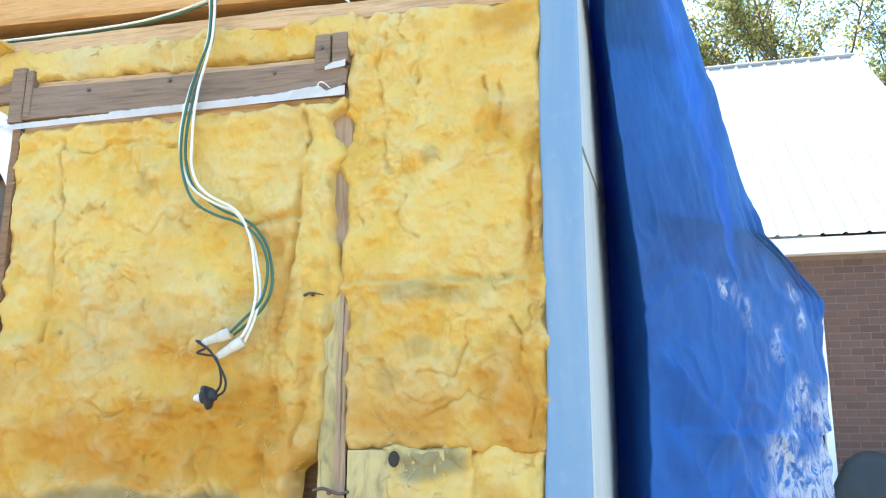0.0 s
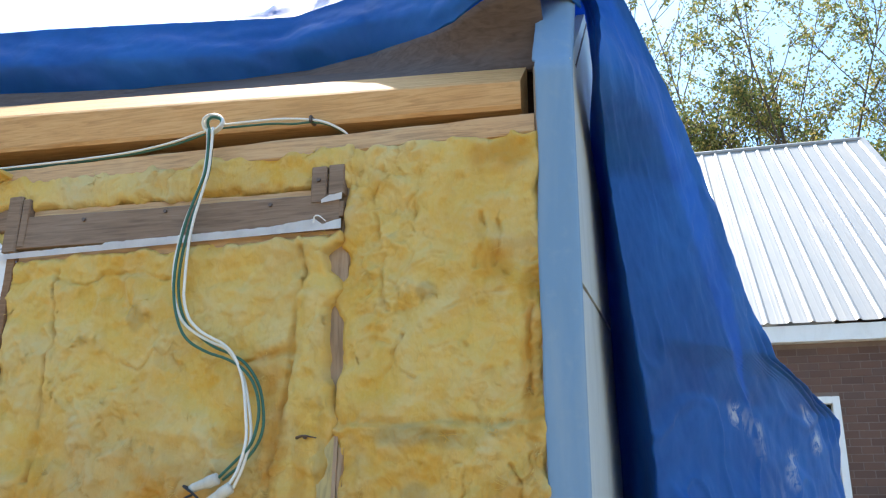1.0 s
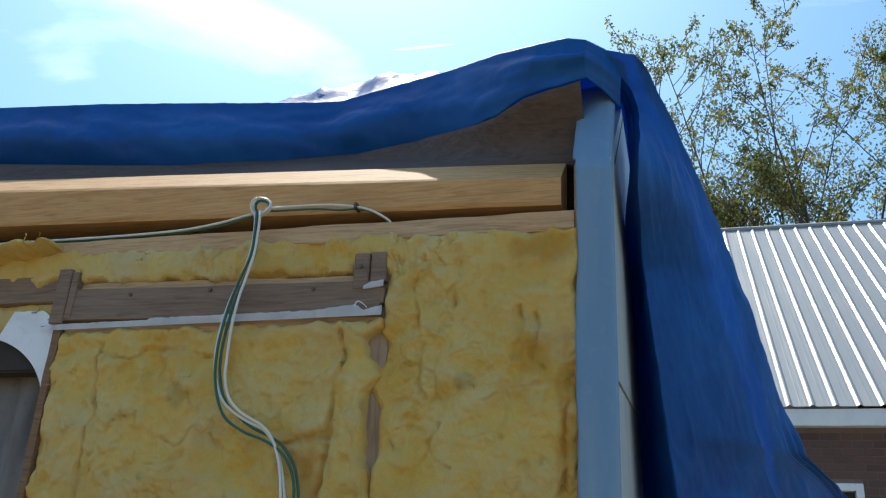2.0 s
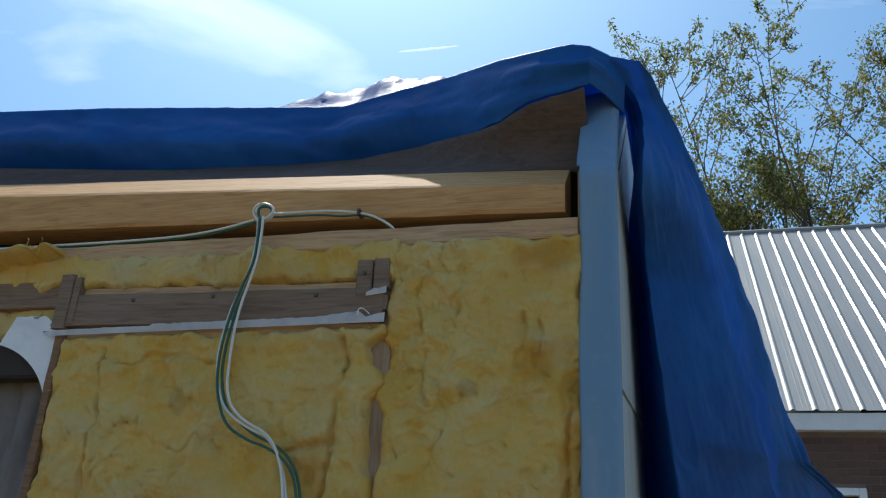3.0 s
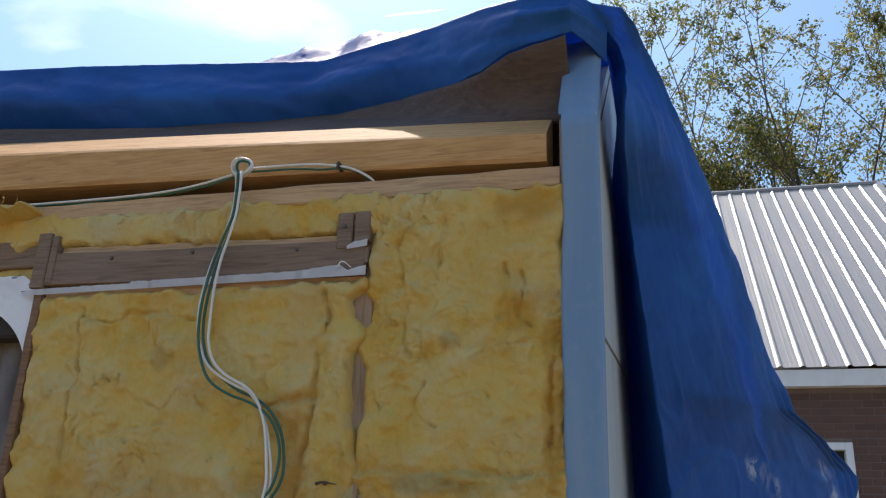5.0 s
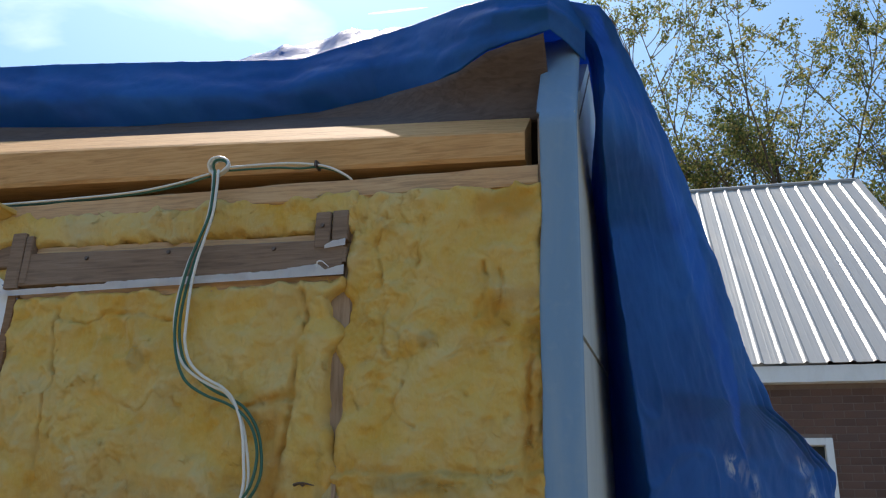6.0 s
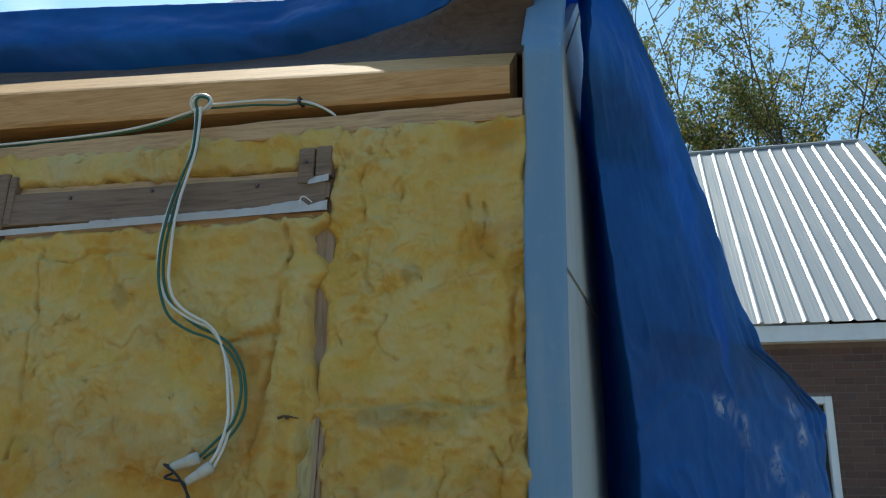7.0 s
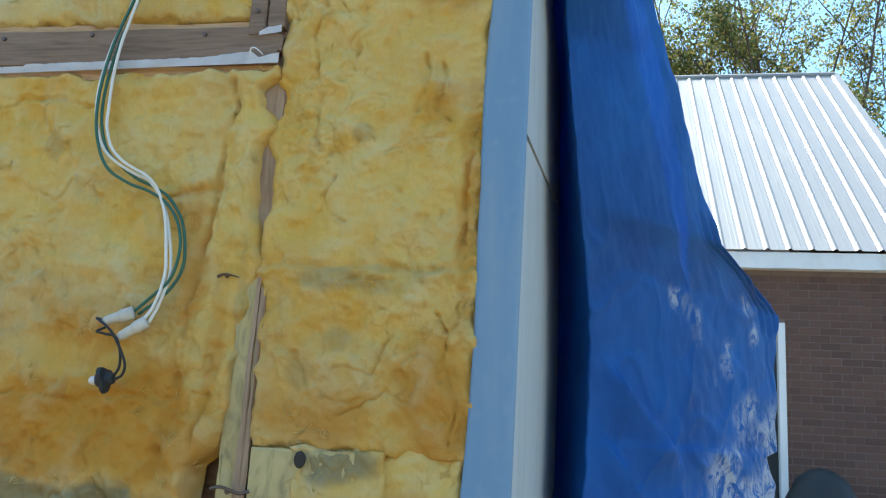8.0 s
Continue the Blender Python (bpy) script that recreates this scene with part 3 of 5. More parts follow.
skin = part("window_skin", arched_skin(), PAPER, trailer, "torn white skin with a rounded opening")
for mx, mz, ml in MARKS:
    part("printed_mark", box(mx, mx + ml, -0.0078, -0.0068, mz, mz + 0.0035, 0), MARK_BLUE, skin, "faint blue print")
me = grid_mesh("window_sheet", 90, 60, lambda u, v: (FL + (-0.70 - FL) * u, 0.05 + 0.014 * fbm(u * 26, v * 3, 4, 3) + 0.02 * v, 0.95 + 0.755 * v))
ob = mesh_part("window_sheet", me, GREY_CLOTH, trailer, "crumpled grey plastic sheet behind the opening", True)
# near-black boxes put the shade inside the arched opening into colour
part("shade_box", box(FL, -0.70, 0.012, 0.06, 1.70, 1.782, 0.004), DARK, trailer)
part("shade_box", box(FL, -0.69, 0.085, 0.10, 0.9, 1.70, 0), DARK, trailer)


# ---- glass wool ----
def batt(name, label, x0, x1, z0, z1, depth=0.05, seed=0.0, step=0.0028, base=0.0, lump=0.011, edges=(1, 1, 1, 1), extra=None, stain_tint=None, ragged=0.006, left=None, right=None, below=None):
    """A batt pressed into its bay: a thick sheet with pinched edges, lumps and torn creases."""
    nx, nz = int((x1 - x0) / step), int((z1 - z0) / step)
    w = nx + 1
    vs, cols = [], []
    for j in range(nz + 1):
        for i in range(nx + 1):
            u, v = i / nx, j / nz
            z = z0 + (z1 - z0) * v
            xa = x0 if left is None else table(left, z)
            xb = x1 if right is None else table(right, z)
            x = xa + (xb - xa) * u
            zb = z0 if below is None else table(below, x)
            z = zb + (z1 - zb) * v
            dl, dr, db, dt = (x - xa), (xb - x), (z - zb), (z1 - z)
            e = 1.0
            for d, on, r in ((dl, edges[0], 0.020), (dr, edges[1], 0.020), (db, edges[2], 0.018), (dt, edges[3], 0.018)):
                if on:
                    d += 0.012 * fbm(x * 22 + seed, z * 22, d > 1 and 1 or 0.3, 2)
                    t = max(0.0, min(1.0, d / r))
                    e = min(e, math.sqrt(max(0, 1 - (1 - t) ** 2)))
            big = fbm(x * 6.5 + seed, z * 6.5, seed * 1.7, 3)
            mid = fbm(x * 19 + seed, z * 19, seed + 3, 3)
            wx, wz = x + 0.03 * fbm(x * 9, z * 9, seed + 9, 2), z + 0.03 * fbm(x * 9 + 5, z * 9, seed + 4, 2)
            wx2, wz2 = wx + 0.022 * fbm(x * 27, z * 27, seed + 1, 2), wz + 0.022 * fbm(x * 27 + 9, z * 27, seed + 2, 2)
            rid = abs(noise.noise((wx2 * 8 + seed, wz2 * 6.5, seed + 1.3)))
            crease = max(0.0, 1 - rid / 0.03)
            pillow = max(0.0, 1 - rid / 0.16) ** 2
            rid2 = abs(noise.noise((wx2 * 24 + seed, wz2 * 17, seed + 7.1)))
            patch = soft((fbm(x * 5.5 + 8, z * 5.5, seed + 5, 2) + 0.02) / 0.35)
            crease2 = max(0.0, 1 - rid2 / 0.07) * patch * 0.7
            gate = 0.75 * soft((fbm(x * 8 + 3, z * 8, seed + 6, 2) - 0.08) / 0.35)
            c = crease ** 1.5 * gate
            h = lump * (0.95 * big + 0.75 * mid) - 0.006 * c - 0.003 * pillow * gate - 0.0035 * crease2
            cr = abs(noise.noise((wx2 * 29 + seed, wz2 * 23, seed + 2.2)))
            h += (0.0030 + 0.0085 * patch) * (cr - 0.2) + (0.001 + 0.003 * patch) * (abs(noise.noise((wx * 74, wz * 66, seed))) - 0.2)
            crease2 = max(crease2, 0.5 * patch * max(0.0, 1 - cr / 0.05))
            h += 0.0013 * fbm(x * 75, z * 60, seed, 2)
            if extra:
                dh, dc = extra(x, z)
                h += dh
                c = max(c, dc)
            y = base - h * min(1, e + 0.1) + depth * (1 - e)
            rx = ragged * (0.6 * fbm(z * 21 + seed, x * 3, 2, 4) + 0.6 * fbm(z * 6 + seed, x, 3, 2)) * ((1 - min(1, dl / 0.05)) + (1 - min(1, dr / 0.05)))
            rz = ragged * (0.7 * fbm(x * 23 + seed, z * 3, 5, 4) + 0.6 * fbm(x * 7 + seed, z, 6, 2)) * ((1 - min(1, db / 0.05)) + (1 - min(1, dt / 0.05)))
            vs.append((x + rx, y, z + rz))
            # creases tinted deeper orange, raised lumps paler; stains and mould come on top
            o = 0.55 * c * max(0, 0.8 + big) + 0.30 * crease2 + max(0, fbm(x * 3.3 + seed, z * 3.3, 8, 3)) * 0.36
            g, p = 0.0, max(0, mid * 0.8 + big * 0.6 - 0.05) * 0.35
            if stain_tint:
                so, sg = stain_tint(x, z)
                o, g = o + so, sg
            cols += [max(0, min(0.85, o)), max(0, min(0.85, g)), min(0.6, p), 1]
    fs = [(j * w + i, j * w + i + 1, (j + 1) * w + i + 1, (j + 1) * w + i) for j in range(nz) for i in range(nx)]
    # the pressed sides run back into the bay
    rim = [*range(nx + 1), *[k * w + nx for k in range(1, nz + 1)], *[nz * w + k for k in range(nx - 1, -1, -1)], *[k * w for k in range(nz - 1, 0, -1)]]
    n0 = len(vs)
    vs += [(vs[k][0], base + depth + 0.03, vs[k][2]) for k in rim]
    cols += [0, 0, 0, 1] * len(rim)
    for k in range(len(rim)):
        q = (k + 1) % len(rim)
        fs.append((rim[q], rim[k], n0 + k, n0 + q))
    fs.append(tuple(n0 + k for k in range(len(rim))))
    me = bpy.data.meshes.new(name)
    me.from_pydata(vs, [], fs)
    me.update()
    at = me.color_attributes.new("stain_tint", "FLOAT_COLOR", "POINT")
    at.data.foreach_set("color", cols)
    ob = mesh_part(name, me, WOOL, None, "", True)
    tagged(ob, label, "insulation", "glass wool batts in the wall bays")
    # wisps of loose fibre, mostly where the batt is creased
    rnd = random.Random(int(seed * 10))
    wisps = bmesh.new()
    for _ in range(int((x1 - x0) * (z1 - z0) * 110) + 3):
        k = max((rnd.randrange(w * (nz + 1)) for _ in range(4)), key=lambda q: cols[4 * q + 2] + rnd.random() * 0.25)
        a = rnd.uniform(0, 2 * math.pi)
        for _ in range(rnd.randint(3, 7)):
            p = Vector(vs[k]) + Vector((rnd.gauss(0, 0.004), 0.001, rnd.gauss(0, 0.004)))
            turn_by, heading, reach = rnd.gauss(0, 0.35), a + rnd.gauss(0, 0.4), rnd.uniform(0.010, 0.034)
            strand = []
            for i in range(6):
                strand.append(p.copy())
                heading += turn_by
                p = p + Vector((math.cos(heading), -0.35 * math.cos(i * 0.75) + rnd.gauss(0, 0.1), math.sin(heading))) * reach / 6
            pipe(strand, rnd.uniform(0.0005, 0.0010), 3, 0.0003, wisps)
    tagged(part("fibre_fuzz", wisps, WOOL, ob, "fine pale wisps of glass fibre", True), kind="stuff")
    return ob


def blob(x, z, cx, cz, rx, rz, seed):
    d = ((x - cx) / rx) ** 2 + ((z - cz) / rz) ** 2
    return soft(1.15 - d + 0.55 * fbm(x * 16 + seed, z * 16, seed, 3))


def folds(lines, x, z):
    """Relief and deeper orange tint of torn creases; each line: its course in x and z, depth, half width, tint."""
    h, c = 0.0, 0.0
    qx = x + 0.013 * fbm(x * 15, z * 15, 3.1, 3)
    qz = z + 0.013 * fbm(x * 15 + 7, z * 15, 1.7, 3)
    for course, depth, width, crease_tint in lines:
        reach = width * 3.2
        if not (min(p[0] for p in course) - reach < qx < max(p[0] for p in course) + reach and min(p[1] for p in course) - reach < qz < max(p[1] for p in course) + reach):
            continue
        best = 9.0
        for (ax, az), (bx, bz) in zip(course, course[1:]):
            ux, uz = bx - ax, bz - az
            t = max(0.0, min(1.0, ((qx - ax) * ux + (qz - az) * uz) / (ux * ux + uz * uz)))
            best = min(best, math.hypot(qx - ax - t * ux, qz - az - t * uz))
        width = 0.7 * width * (1 + 0.9 * fbm(x * 31, z * 31, 5.5, 2))
        width = max(0.002, width)
        k = max(0.0, 1 - best / width)
        lip = max(0.0, 1 - abs(best - 1.6 * width) / (1.6 * width))
        torn = 0.35 + 0.65 * soft((fbm(x * 26, z * 26, 2.9, 2) + 0.25) / 0.5)
        h += depth * torn * (0.32 * lip - 0.85 * k)
        c = max(c, crease_tint * torn * k)
    return h, c


WIDE_FOLDS = [
    (((-0.588, 1.742), (-0.585, 1.70), (-0.586, 1.66), (-0.576, 1.616), (-0.583, 1.56), (-0.592, 1.507), (-0.592, 1.44), (-0.594, 1.35)), 0.015, 0.010, 1.0),
    (((-0.584, 1.724), (-0.513, 1.726), (-0.459, 1.734), (-0.402, 1.734), (-0.328, 1.719)), 0.009, 0.008, 0.7),
    (((-0.073, 1.75), (-0.074, 1.70), (-0.079, 1.659), (-0.086, 1.60), (-0.089, 1.52), (-0.100, 1.444), (-0.117, 1.378), (-0.123, 1.30), (-0.122, 1.20), (-0.144, 1.10)), 0.012, 0.011, 0.8),
    (((-0.20, 1.548), (-0.137, 1.559), (-0.095, 1.567)), 0.008, 0.012, 0.9),
    (((-0.50, 1.235), (-0.411, 1.217), (-0.309, 1.202), (-0.22, 1.218), (-0.121, 1.223)), 0.008, 0.009, 0.35),
    (((-0.50, 1.50), (-0.46, 1.518), (-0.42, 1.512), (-0.38, 1.525)), 0.005, 0.007, 0.3),
    (((-0.52, 1.44), (-0.47, 1.452), (-0.43, 1.470), (-0.40, 1.440), (-0.385, 1.40)), 0.005, 0.008, 0.3),
    (((-0.045, 1.34), (-0.052, 1.28), (-0.06, 1.20), (-0.075, 1.14)), 0.007, 0.007, 0.6),
    (((-0.235, 1.70), (-0.20, 1.715), (-0.16, 1.70), (-0.15, 1.655)), 0.005, 0.009, 0.2),
    (((-0.42, 1.12), (-0.36, 1.10), (-0.32, 1.06)), 0.008, 0.012, 0.5),
    (((-0.24, 1.11), (-0.22, 1.08), (-0.225, 1.04)), 0.009, 0.010, 0.5),
]


def wide_extra(x, z):
    """Ridge of wool pushed over the stud and a sunk field beside it."""
    h, c = folds(WIDE_FOLDS, x, z)
    edge = table([(1.10, -0.140), (1.20, -0.122), (1.30, -0.122), (1.38, -0.116), (1.52, -0.089), (1.66, -0.078), (1.75, -0.072)], z)
    h += 0.011 * soft((x - edge) / 0.03)
    h += 0.006 * soft((-0.59 - x) / 0.03) + 0.006 * soft((z - 1.73) / 0.03)
    h -= 0.016 * soft((1.10 - z) / 0.12)
    return h, c


def wide_stain(x, z):
    o = 0.62 * blob(x, z, -0.34, 1.165, 0.34, 0.085, 2) + 0.5 * blob(x, z, -0.16, 1.20, 0.07, 0.12, 4) + 0.5 * blob(x, z, -0.14, 1.535, 0.055, 0.05, 5)
    o += 0.45 * blob(x, z, -0.11, 1.44, 0.03, 0.13, 12) + 0.35 * blob(x, z, -0.28, 1.34, 0.12, 0.05, 6) + 0.3 * blob(x, z, -0.06, 1.30, 0.018, 0.13, 9)
    o += 0.42 * soft((1.50 - z + 0.09 * fbm(x * 5, z * 5, 3, 2)) / 0.35)
    g = 0.75 * blob(x, z, -0.40, 1.045, 0.34, 0.040, 7) + 0.7 * blob(x, z, -0.22, 1.05, 0.06, 0.05, 8) + 0.3 * blob(x, z, -0.40, 1.64, 0.02, 0.025, 21) + 0.3 * blob(x, z, -0.02, 1.36, 0.012, 0.16, 22)
    return o, g


batt("wall_insulation", "wide yellow glass wool batt, stained orange and mouldy below", -0.698, -0.016, 1.015, 1.783, 0.022, 1.0, 0.0029, -0.004, 0.0155, extra=wide_extra, stain_tint=wide_stain,
     ragged=0.007, right=[(1.015, -0.085), (1.12, -0.072), (1.15, -0.036), (1.21, -0.029), (1.28, -0.026), (1.335, -0.012), (1.39, -0.004), (1.42, 0.006), (1.46, 0.010), (1.485, 0.002), (1.52, -0.008), (1.60, -0.019), (1.645, -0.016), (1.675, 0.006), (1.695, 0.004), (1.715, -0.016), (1.745, -0.018), (1.765, 0.006), (1.785, 0.006)],
     below=[(-0.7, 1.010), (-0.40, 1.012), (-0.36, 1.020), (-0.29, 1.034), (-0.24, 1.050), (-0.20, 1.040), (-0.15, 1.020), (-0.10, 1.012)])


NARROW_FOLDS = [
    (((0.074, 1.90), (0.071, 1.881), (0.063, 1.84), (0.068, 1.778), (0.075, 1.737), (0.083, 1.697), (0.081, 1.667), (0.085, 1.628)), 0.008, 0.007, 0.8),
    (((0.118, 1.584), (0.114, 1.555), (0.110, 1.541), (0.120, 1.518), (0.145, 1.508)), 0.007, 0.006, 0.8),
    (((0.259, 1.80), (0.262, 1.742), (0.250, 1.699)), 0.007, 0.006, 0.5),
    (((0.284, 1.79), (0.284, 1.742), (0.276, 1.70), (0.300, 1.684)), 0.007, 0.006, 0.9),
    (((0.347, 1.645), (0.340, 1.617), (0.338, 1.561), (0.336, 1.524), (0.327, 1.497), (0.325, 1.461), (0.320, 1.417)), 0.010, 0.009, 1.0),
    (((0.144, 1.408), (0.189, 1.416), (0.226, 1.415)), 0.005, 0.006, 0.2),
    (((0.104, 1.429), (0.121, 1.402), (0.137, 1.38), (0.166, 1.37)), 0.005, 0.008, 0.3),
    (((0.301, 1.375), (0.321, 1.338), (0.319, 1.287), (0.337, 1.213), (0.336, 1.17)), 0.009, 0.008, 0.8),
    (((0.25, 1.262), (0.256, 1.288), (0.279, 1.300), (0.304, 1.288), (0.310, 1.262)), 0.007, 0.006, 0.6),
    (((0.256, 1.275), (0.262, 1.250), (0.255, 1.235), (0.272, 1.228)), 0.006, 0.005, 0.3),
    (((0.118, 1.243), (0.143, 1.223), (0.170, 1.222), (0.195, 1.239)), 0.005, 0.006, 0.2),
    (((0.11, 1.33), (0.128, 1.30), (0.12, 1.27)), 0.004, 0.006, 0.2),
    (((0.07, 1.30), (0.095, 1.275), (0.10, 1.235), (0.09, 1.21)), 0.004, 0.007, 0.4),
    (((0.20, 1.63), (0.24, 1.65), (0.29, 1.655)), 0.006, 0.007, 0.3),
    (((0.17, 1.56), (0.20, 1.57), (0.225, 1.56)), 0.005, 0.006, 0.6),
    (((0.03, 1.565), (0.07, 1.575), (0.10, 1.562)), 0.004, 0.007, 0.3),
]


def narrow_extra(x, z):
    h, c = folds(NARROW_FOLDS, x, z)
    # a curled tuft
    k = max(0, 1 - math.hypot((x - 0.271) / 0.011, (z - 1.745) / 0.058))
    return h + 0.014 * k, c


def narrow_stain(x, z):
    o = 0.6 * blob(x, z, 0.30, 1.905, 0.07, 0.04, 3) + 0.5 * blob(x, z, 0.343, 1.56, 0.022, 0.22, 5) + 0.4 * blob(x, z, 0.285, 1.70, 0.03, 0.03, 8)
    g = 0.35 * blob(x, z, 0.16, 1.66, 0.02, 0.02, 4)
    return o, g


def low_stain(x, z):
    o = 0.5 * blob(x, z, 0.30, 1.25, 0.07, 0.12, 3) + 0.35 * blob(x, z, 0.12, 1.20, 0.12, 0.05, 11) + 0.36 * soft((1.45 - z + 0.06 * fbm(x * 6, z * 6, 5, 2)) / 0.25)
    g = 0.42 * blob(x, z, 0.13, 1.418, 0.07, 0.022, 4) + 0.30 * blob(x, z, 0.22, 1.405, 0.05, 0.016, 14) + 0.32 * blob(x, z, 0.145, 1.325, 0.028, 0.024, 6) + 0.25 * blob(x, z, 0.09, 1.27, 0.03, 0.03, 16)
    return o, g


def bay_stain(x, z):
    a, b = narrow_stain(x, z), low_stain(x, z)
    return a[0] + b[0], a[1] + b[1] + 0.15 * blob(x, z, 0.24, 1.43, 0.10, 0.02, 9)


def bay_extra(x, z):
    h, c = narrow_extra(x, z)
    f = 1.440 + 0.007 * fbm(x * 13, 2, 5, 3)
    k = max(0, 1 - abs(z - f) / 0.010) * (0.55 + 0.45 * fbm(x * 9, 1, 3, 2))
    h += 0.006 * soft((f - z) / 0.012) * soft((z - 1.36) / 0.08) - 0.007 * max(0, k)
    # a swollen fold low down by the corner
    r = math.hypot((x - 0.305) / 0.038, (z - 1.245) / 0.062)
    h += 0.009 * soft(1.2 - r + 0.5 * fbm(x * 20, z * 20, 4, 2))
    return h, max(c, 0.5 * max(0, k))


batt("wall_insulation", "narrow yellow glass wool batt, creased, with grey mould", -0.002, 0.367, 1.150, 1.953, 0.018, 5.0, 0.0027, -0.005, 0.0145, extra=bay_extra, stain_tint=bay_stain, ragged=0.008,
     left=[(1.15, 0.018), (1.23, 0.009), (1.30, 0.008), (1.355, 0.010), (1.40, 0.008), (1.43, -0.002), (1.47, -0.002), (1.50, 0.002), (1.56, 0.006), (1.618, 0.000), (1.652, -0.016), (1.685, -0.010), (1.705, 0.008), (1.735, 0.012), (1.76, -0.004), (1.80, 0.002), (1.86, 0.002), (1.95, -0.006)])
batt("wall_insulation", "torn yellow glass wool tuft below the short batt", 0.165, 0.364, 0.86, 1.160, 0.03, 13.0, 0.0030, -0.002, 0.012, ragged=0.010, left=[(0.86, 0.30), (0.98, 0.262), (1.02, 0.235), (1.05, 0.20), (1.08, 0.165), (1.16, 0.165)], stain_tint=lambda x, z: (0.5 * blob(x, z, 0.28, 1.05, 0.06, 0.06, 3), 0.3 * blob(x, z, 0.2, 1.13, 0.05, 0.03, 2)))
batt("wall_insulation", "yellow glass wool scrap stuck on mouldy plywood", 0.088, 0.235, 1.040, 1.156, 0.012, 17.0, 0.0030, -0.010, 0.007, ragged=0.010, stain_tint=lambda x, z: (0.0, 0.75 * blob(x, z, 0.16, 1.13, 0.08, 0.03, 3)))
batt("wall_insulation", "thin strip of yellow glass wool under the plate", FL, 0.02, 1.880, 1.958, 0.02, 21.0, 0.0030, -0.004, 0.012, ragged=0.016)
batt("wall_insulation", "thin strip of yellow glass wool under the plate", -1.2, -0.715, 1.78, 1.862, 0.03, 27.0, 0.0040, 0.010, 0.01, ragged=0.012)
batt("wool_tuft", "loose yellow wool tuft hanging out over the top plate", -0.93, -0.735, 1.950, 1.972, 0.07, 51.0, 0.0022, -0.074, 0.006, ragged=0.009, below=[(-0.93, 1.932), (-0.82, 1.945), (-0.735, 1.962)])
batt("foam_lump", "pale yellow wool tuft lying over the sill plank", -0.575, -0.40, 0.915, 1.01, 0.03, 31.0, 0.0035, -0.022, 0.016, ragged=0.014)


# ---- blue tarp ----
# sheet edge and lower band, placed along the camera's lines of sight
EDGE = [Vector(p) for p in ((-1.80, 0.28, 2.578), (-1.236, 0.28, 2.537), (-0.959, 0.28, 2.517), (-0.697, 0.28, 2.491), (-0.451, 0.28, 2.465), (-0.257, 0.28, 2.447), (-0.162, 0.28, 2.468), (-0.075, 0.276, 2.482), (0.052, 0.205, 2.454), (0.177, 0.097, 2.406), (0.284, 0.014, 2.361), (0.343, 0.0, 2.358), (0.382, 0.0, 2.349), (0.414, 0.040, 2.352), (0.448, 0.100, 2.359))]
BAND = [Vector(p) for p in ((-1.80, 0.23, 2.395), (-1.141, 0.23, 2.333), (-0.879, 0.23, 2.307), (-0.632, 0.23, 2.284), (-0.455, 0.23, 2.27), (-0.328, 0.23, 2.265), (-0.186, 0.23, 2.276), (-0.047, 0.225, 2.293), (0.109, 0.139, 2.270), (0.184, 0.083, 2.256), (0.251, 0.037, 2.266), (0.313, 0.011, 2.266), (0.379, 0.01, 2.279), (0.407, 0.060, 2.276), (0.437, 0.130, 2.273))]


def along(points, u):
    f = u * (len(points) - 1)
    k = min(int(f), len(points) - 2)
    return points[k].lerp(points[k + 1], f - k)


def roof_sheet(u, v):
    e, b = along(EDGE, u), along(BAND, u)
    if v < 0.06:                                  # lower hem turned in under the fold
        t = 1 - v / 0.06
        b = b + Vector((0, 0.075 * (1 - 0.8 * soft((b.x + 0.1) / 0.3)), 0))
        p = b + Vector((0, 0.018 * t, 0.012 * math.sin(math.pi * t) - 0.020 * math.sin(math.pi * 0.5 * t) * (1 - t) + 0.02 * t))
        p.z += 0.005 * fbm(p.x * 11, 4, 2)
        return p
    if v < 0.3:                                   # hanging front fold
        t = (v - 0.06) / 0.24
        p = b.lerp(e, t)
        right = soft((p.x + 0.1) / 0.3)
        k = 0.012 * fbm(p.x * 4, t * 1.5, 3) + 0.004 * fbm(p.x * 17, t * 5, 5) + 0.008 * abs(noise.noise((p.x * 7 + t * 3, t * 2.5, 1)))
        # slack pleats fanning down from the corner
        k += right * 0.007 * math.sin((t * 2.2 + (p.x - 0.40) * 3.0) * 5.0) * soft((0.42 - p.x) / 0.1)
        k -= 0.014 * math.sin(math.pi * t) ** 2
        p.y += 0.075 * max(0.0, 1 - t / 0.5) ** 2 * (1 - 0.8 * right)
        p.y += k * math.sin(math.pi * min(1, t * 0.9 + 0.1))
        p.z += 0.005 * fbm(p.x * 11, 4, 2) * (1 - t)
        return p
    if v < 0.36:                                  # rounded bead along the edge, added to catch a rim of sun
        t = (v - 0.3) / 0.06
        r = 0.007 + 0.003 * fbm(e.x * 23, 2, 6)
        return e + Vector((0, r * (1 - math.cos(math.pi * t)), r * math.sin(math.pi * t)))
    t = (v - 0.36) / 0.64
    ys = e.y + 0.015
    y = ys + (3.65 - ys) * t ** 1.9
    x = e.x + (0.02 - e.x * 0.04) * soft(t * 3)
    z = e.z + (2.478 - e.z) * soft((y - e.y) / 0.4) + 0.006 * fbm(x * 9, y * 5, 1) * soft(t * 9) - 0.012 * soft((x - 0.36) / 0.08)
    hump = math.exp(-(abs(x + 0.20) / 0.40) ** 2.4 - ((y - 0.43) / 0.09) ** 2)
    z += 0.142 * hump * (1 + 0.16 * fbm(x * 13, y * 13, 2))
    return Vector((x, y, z))


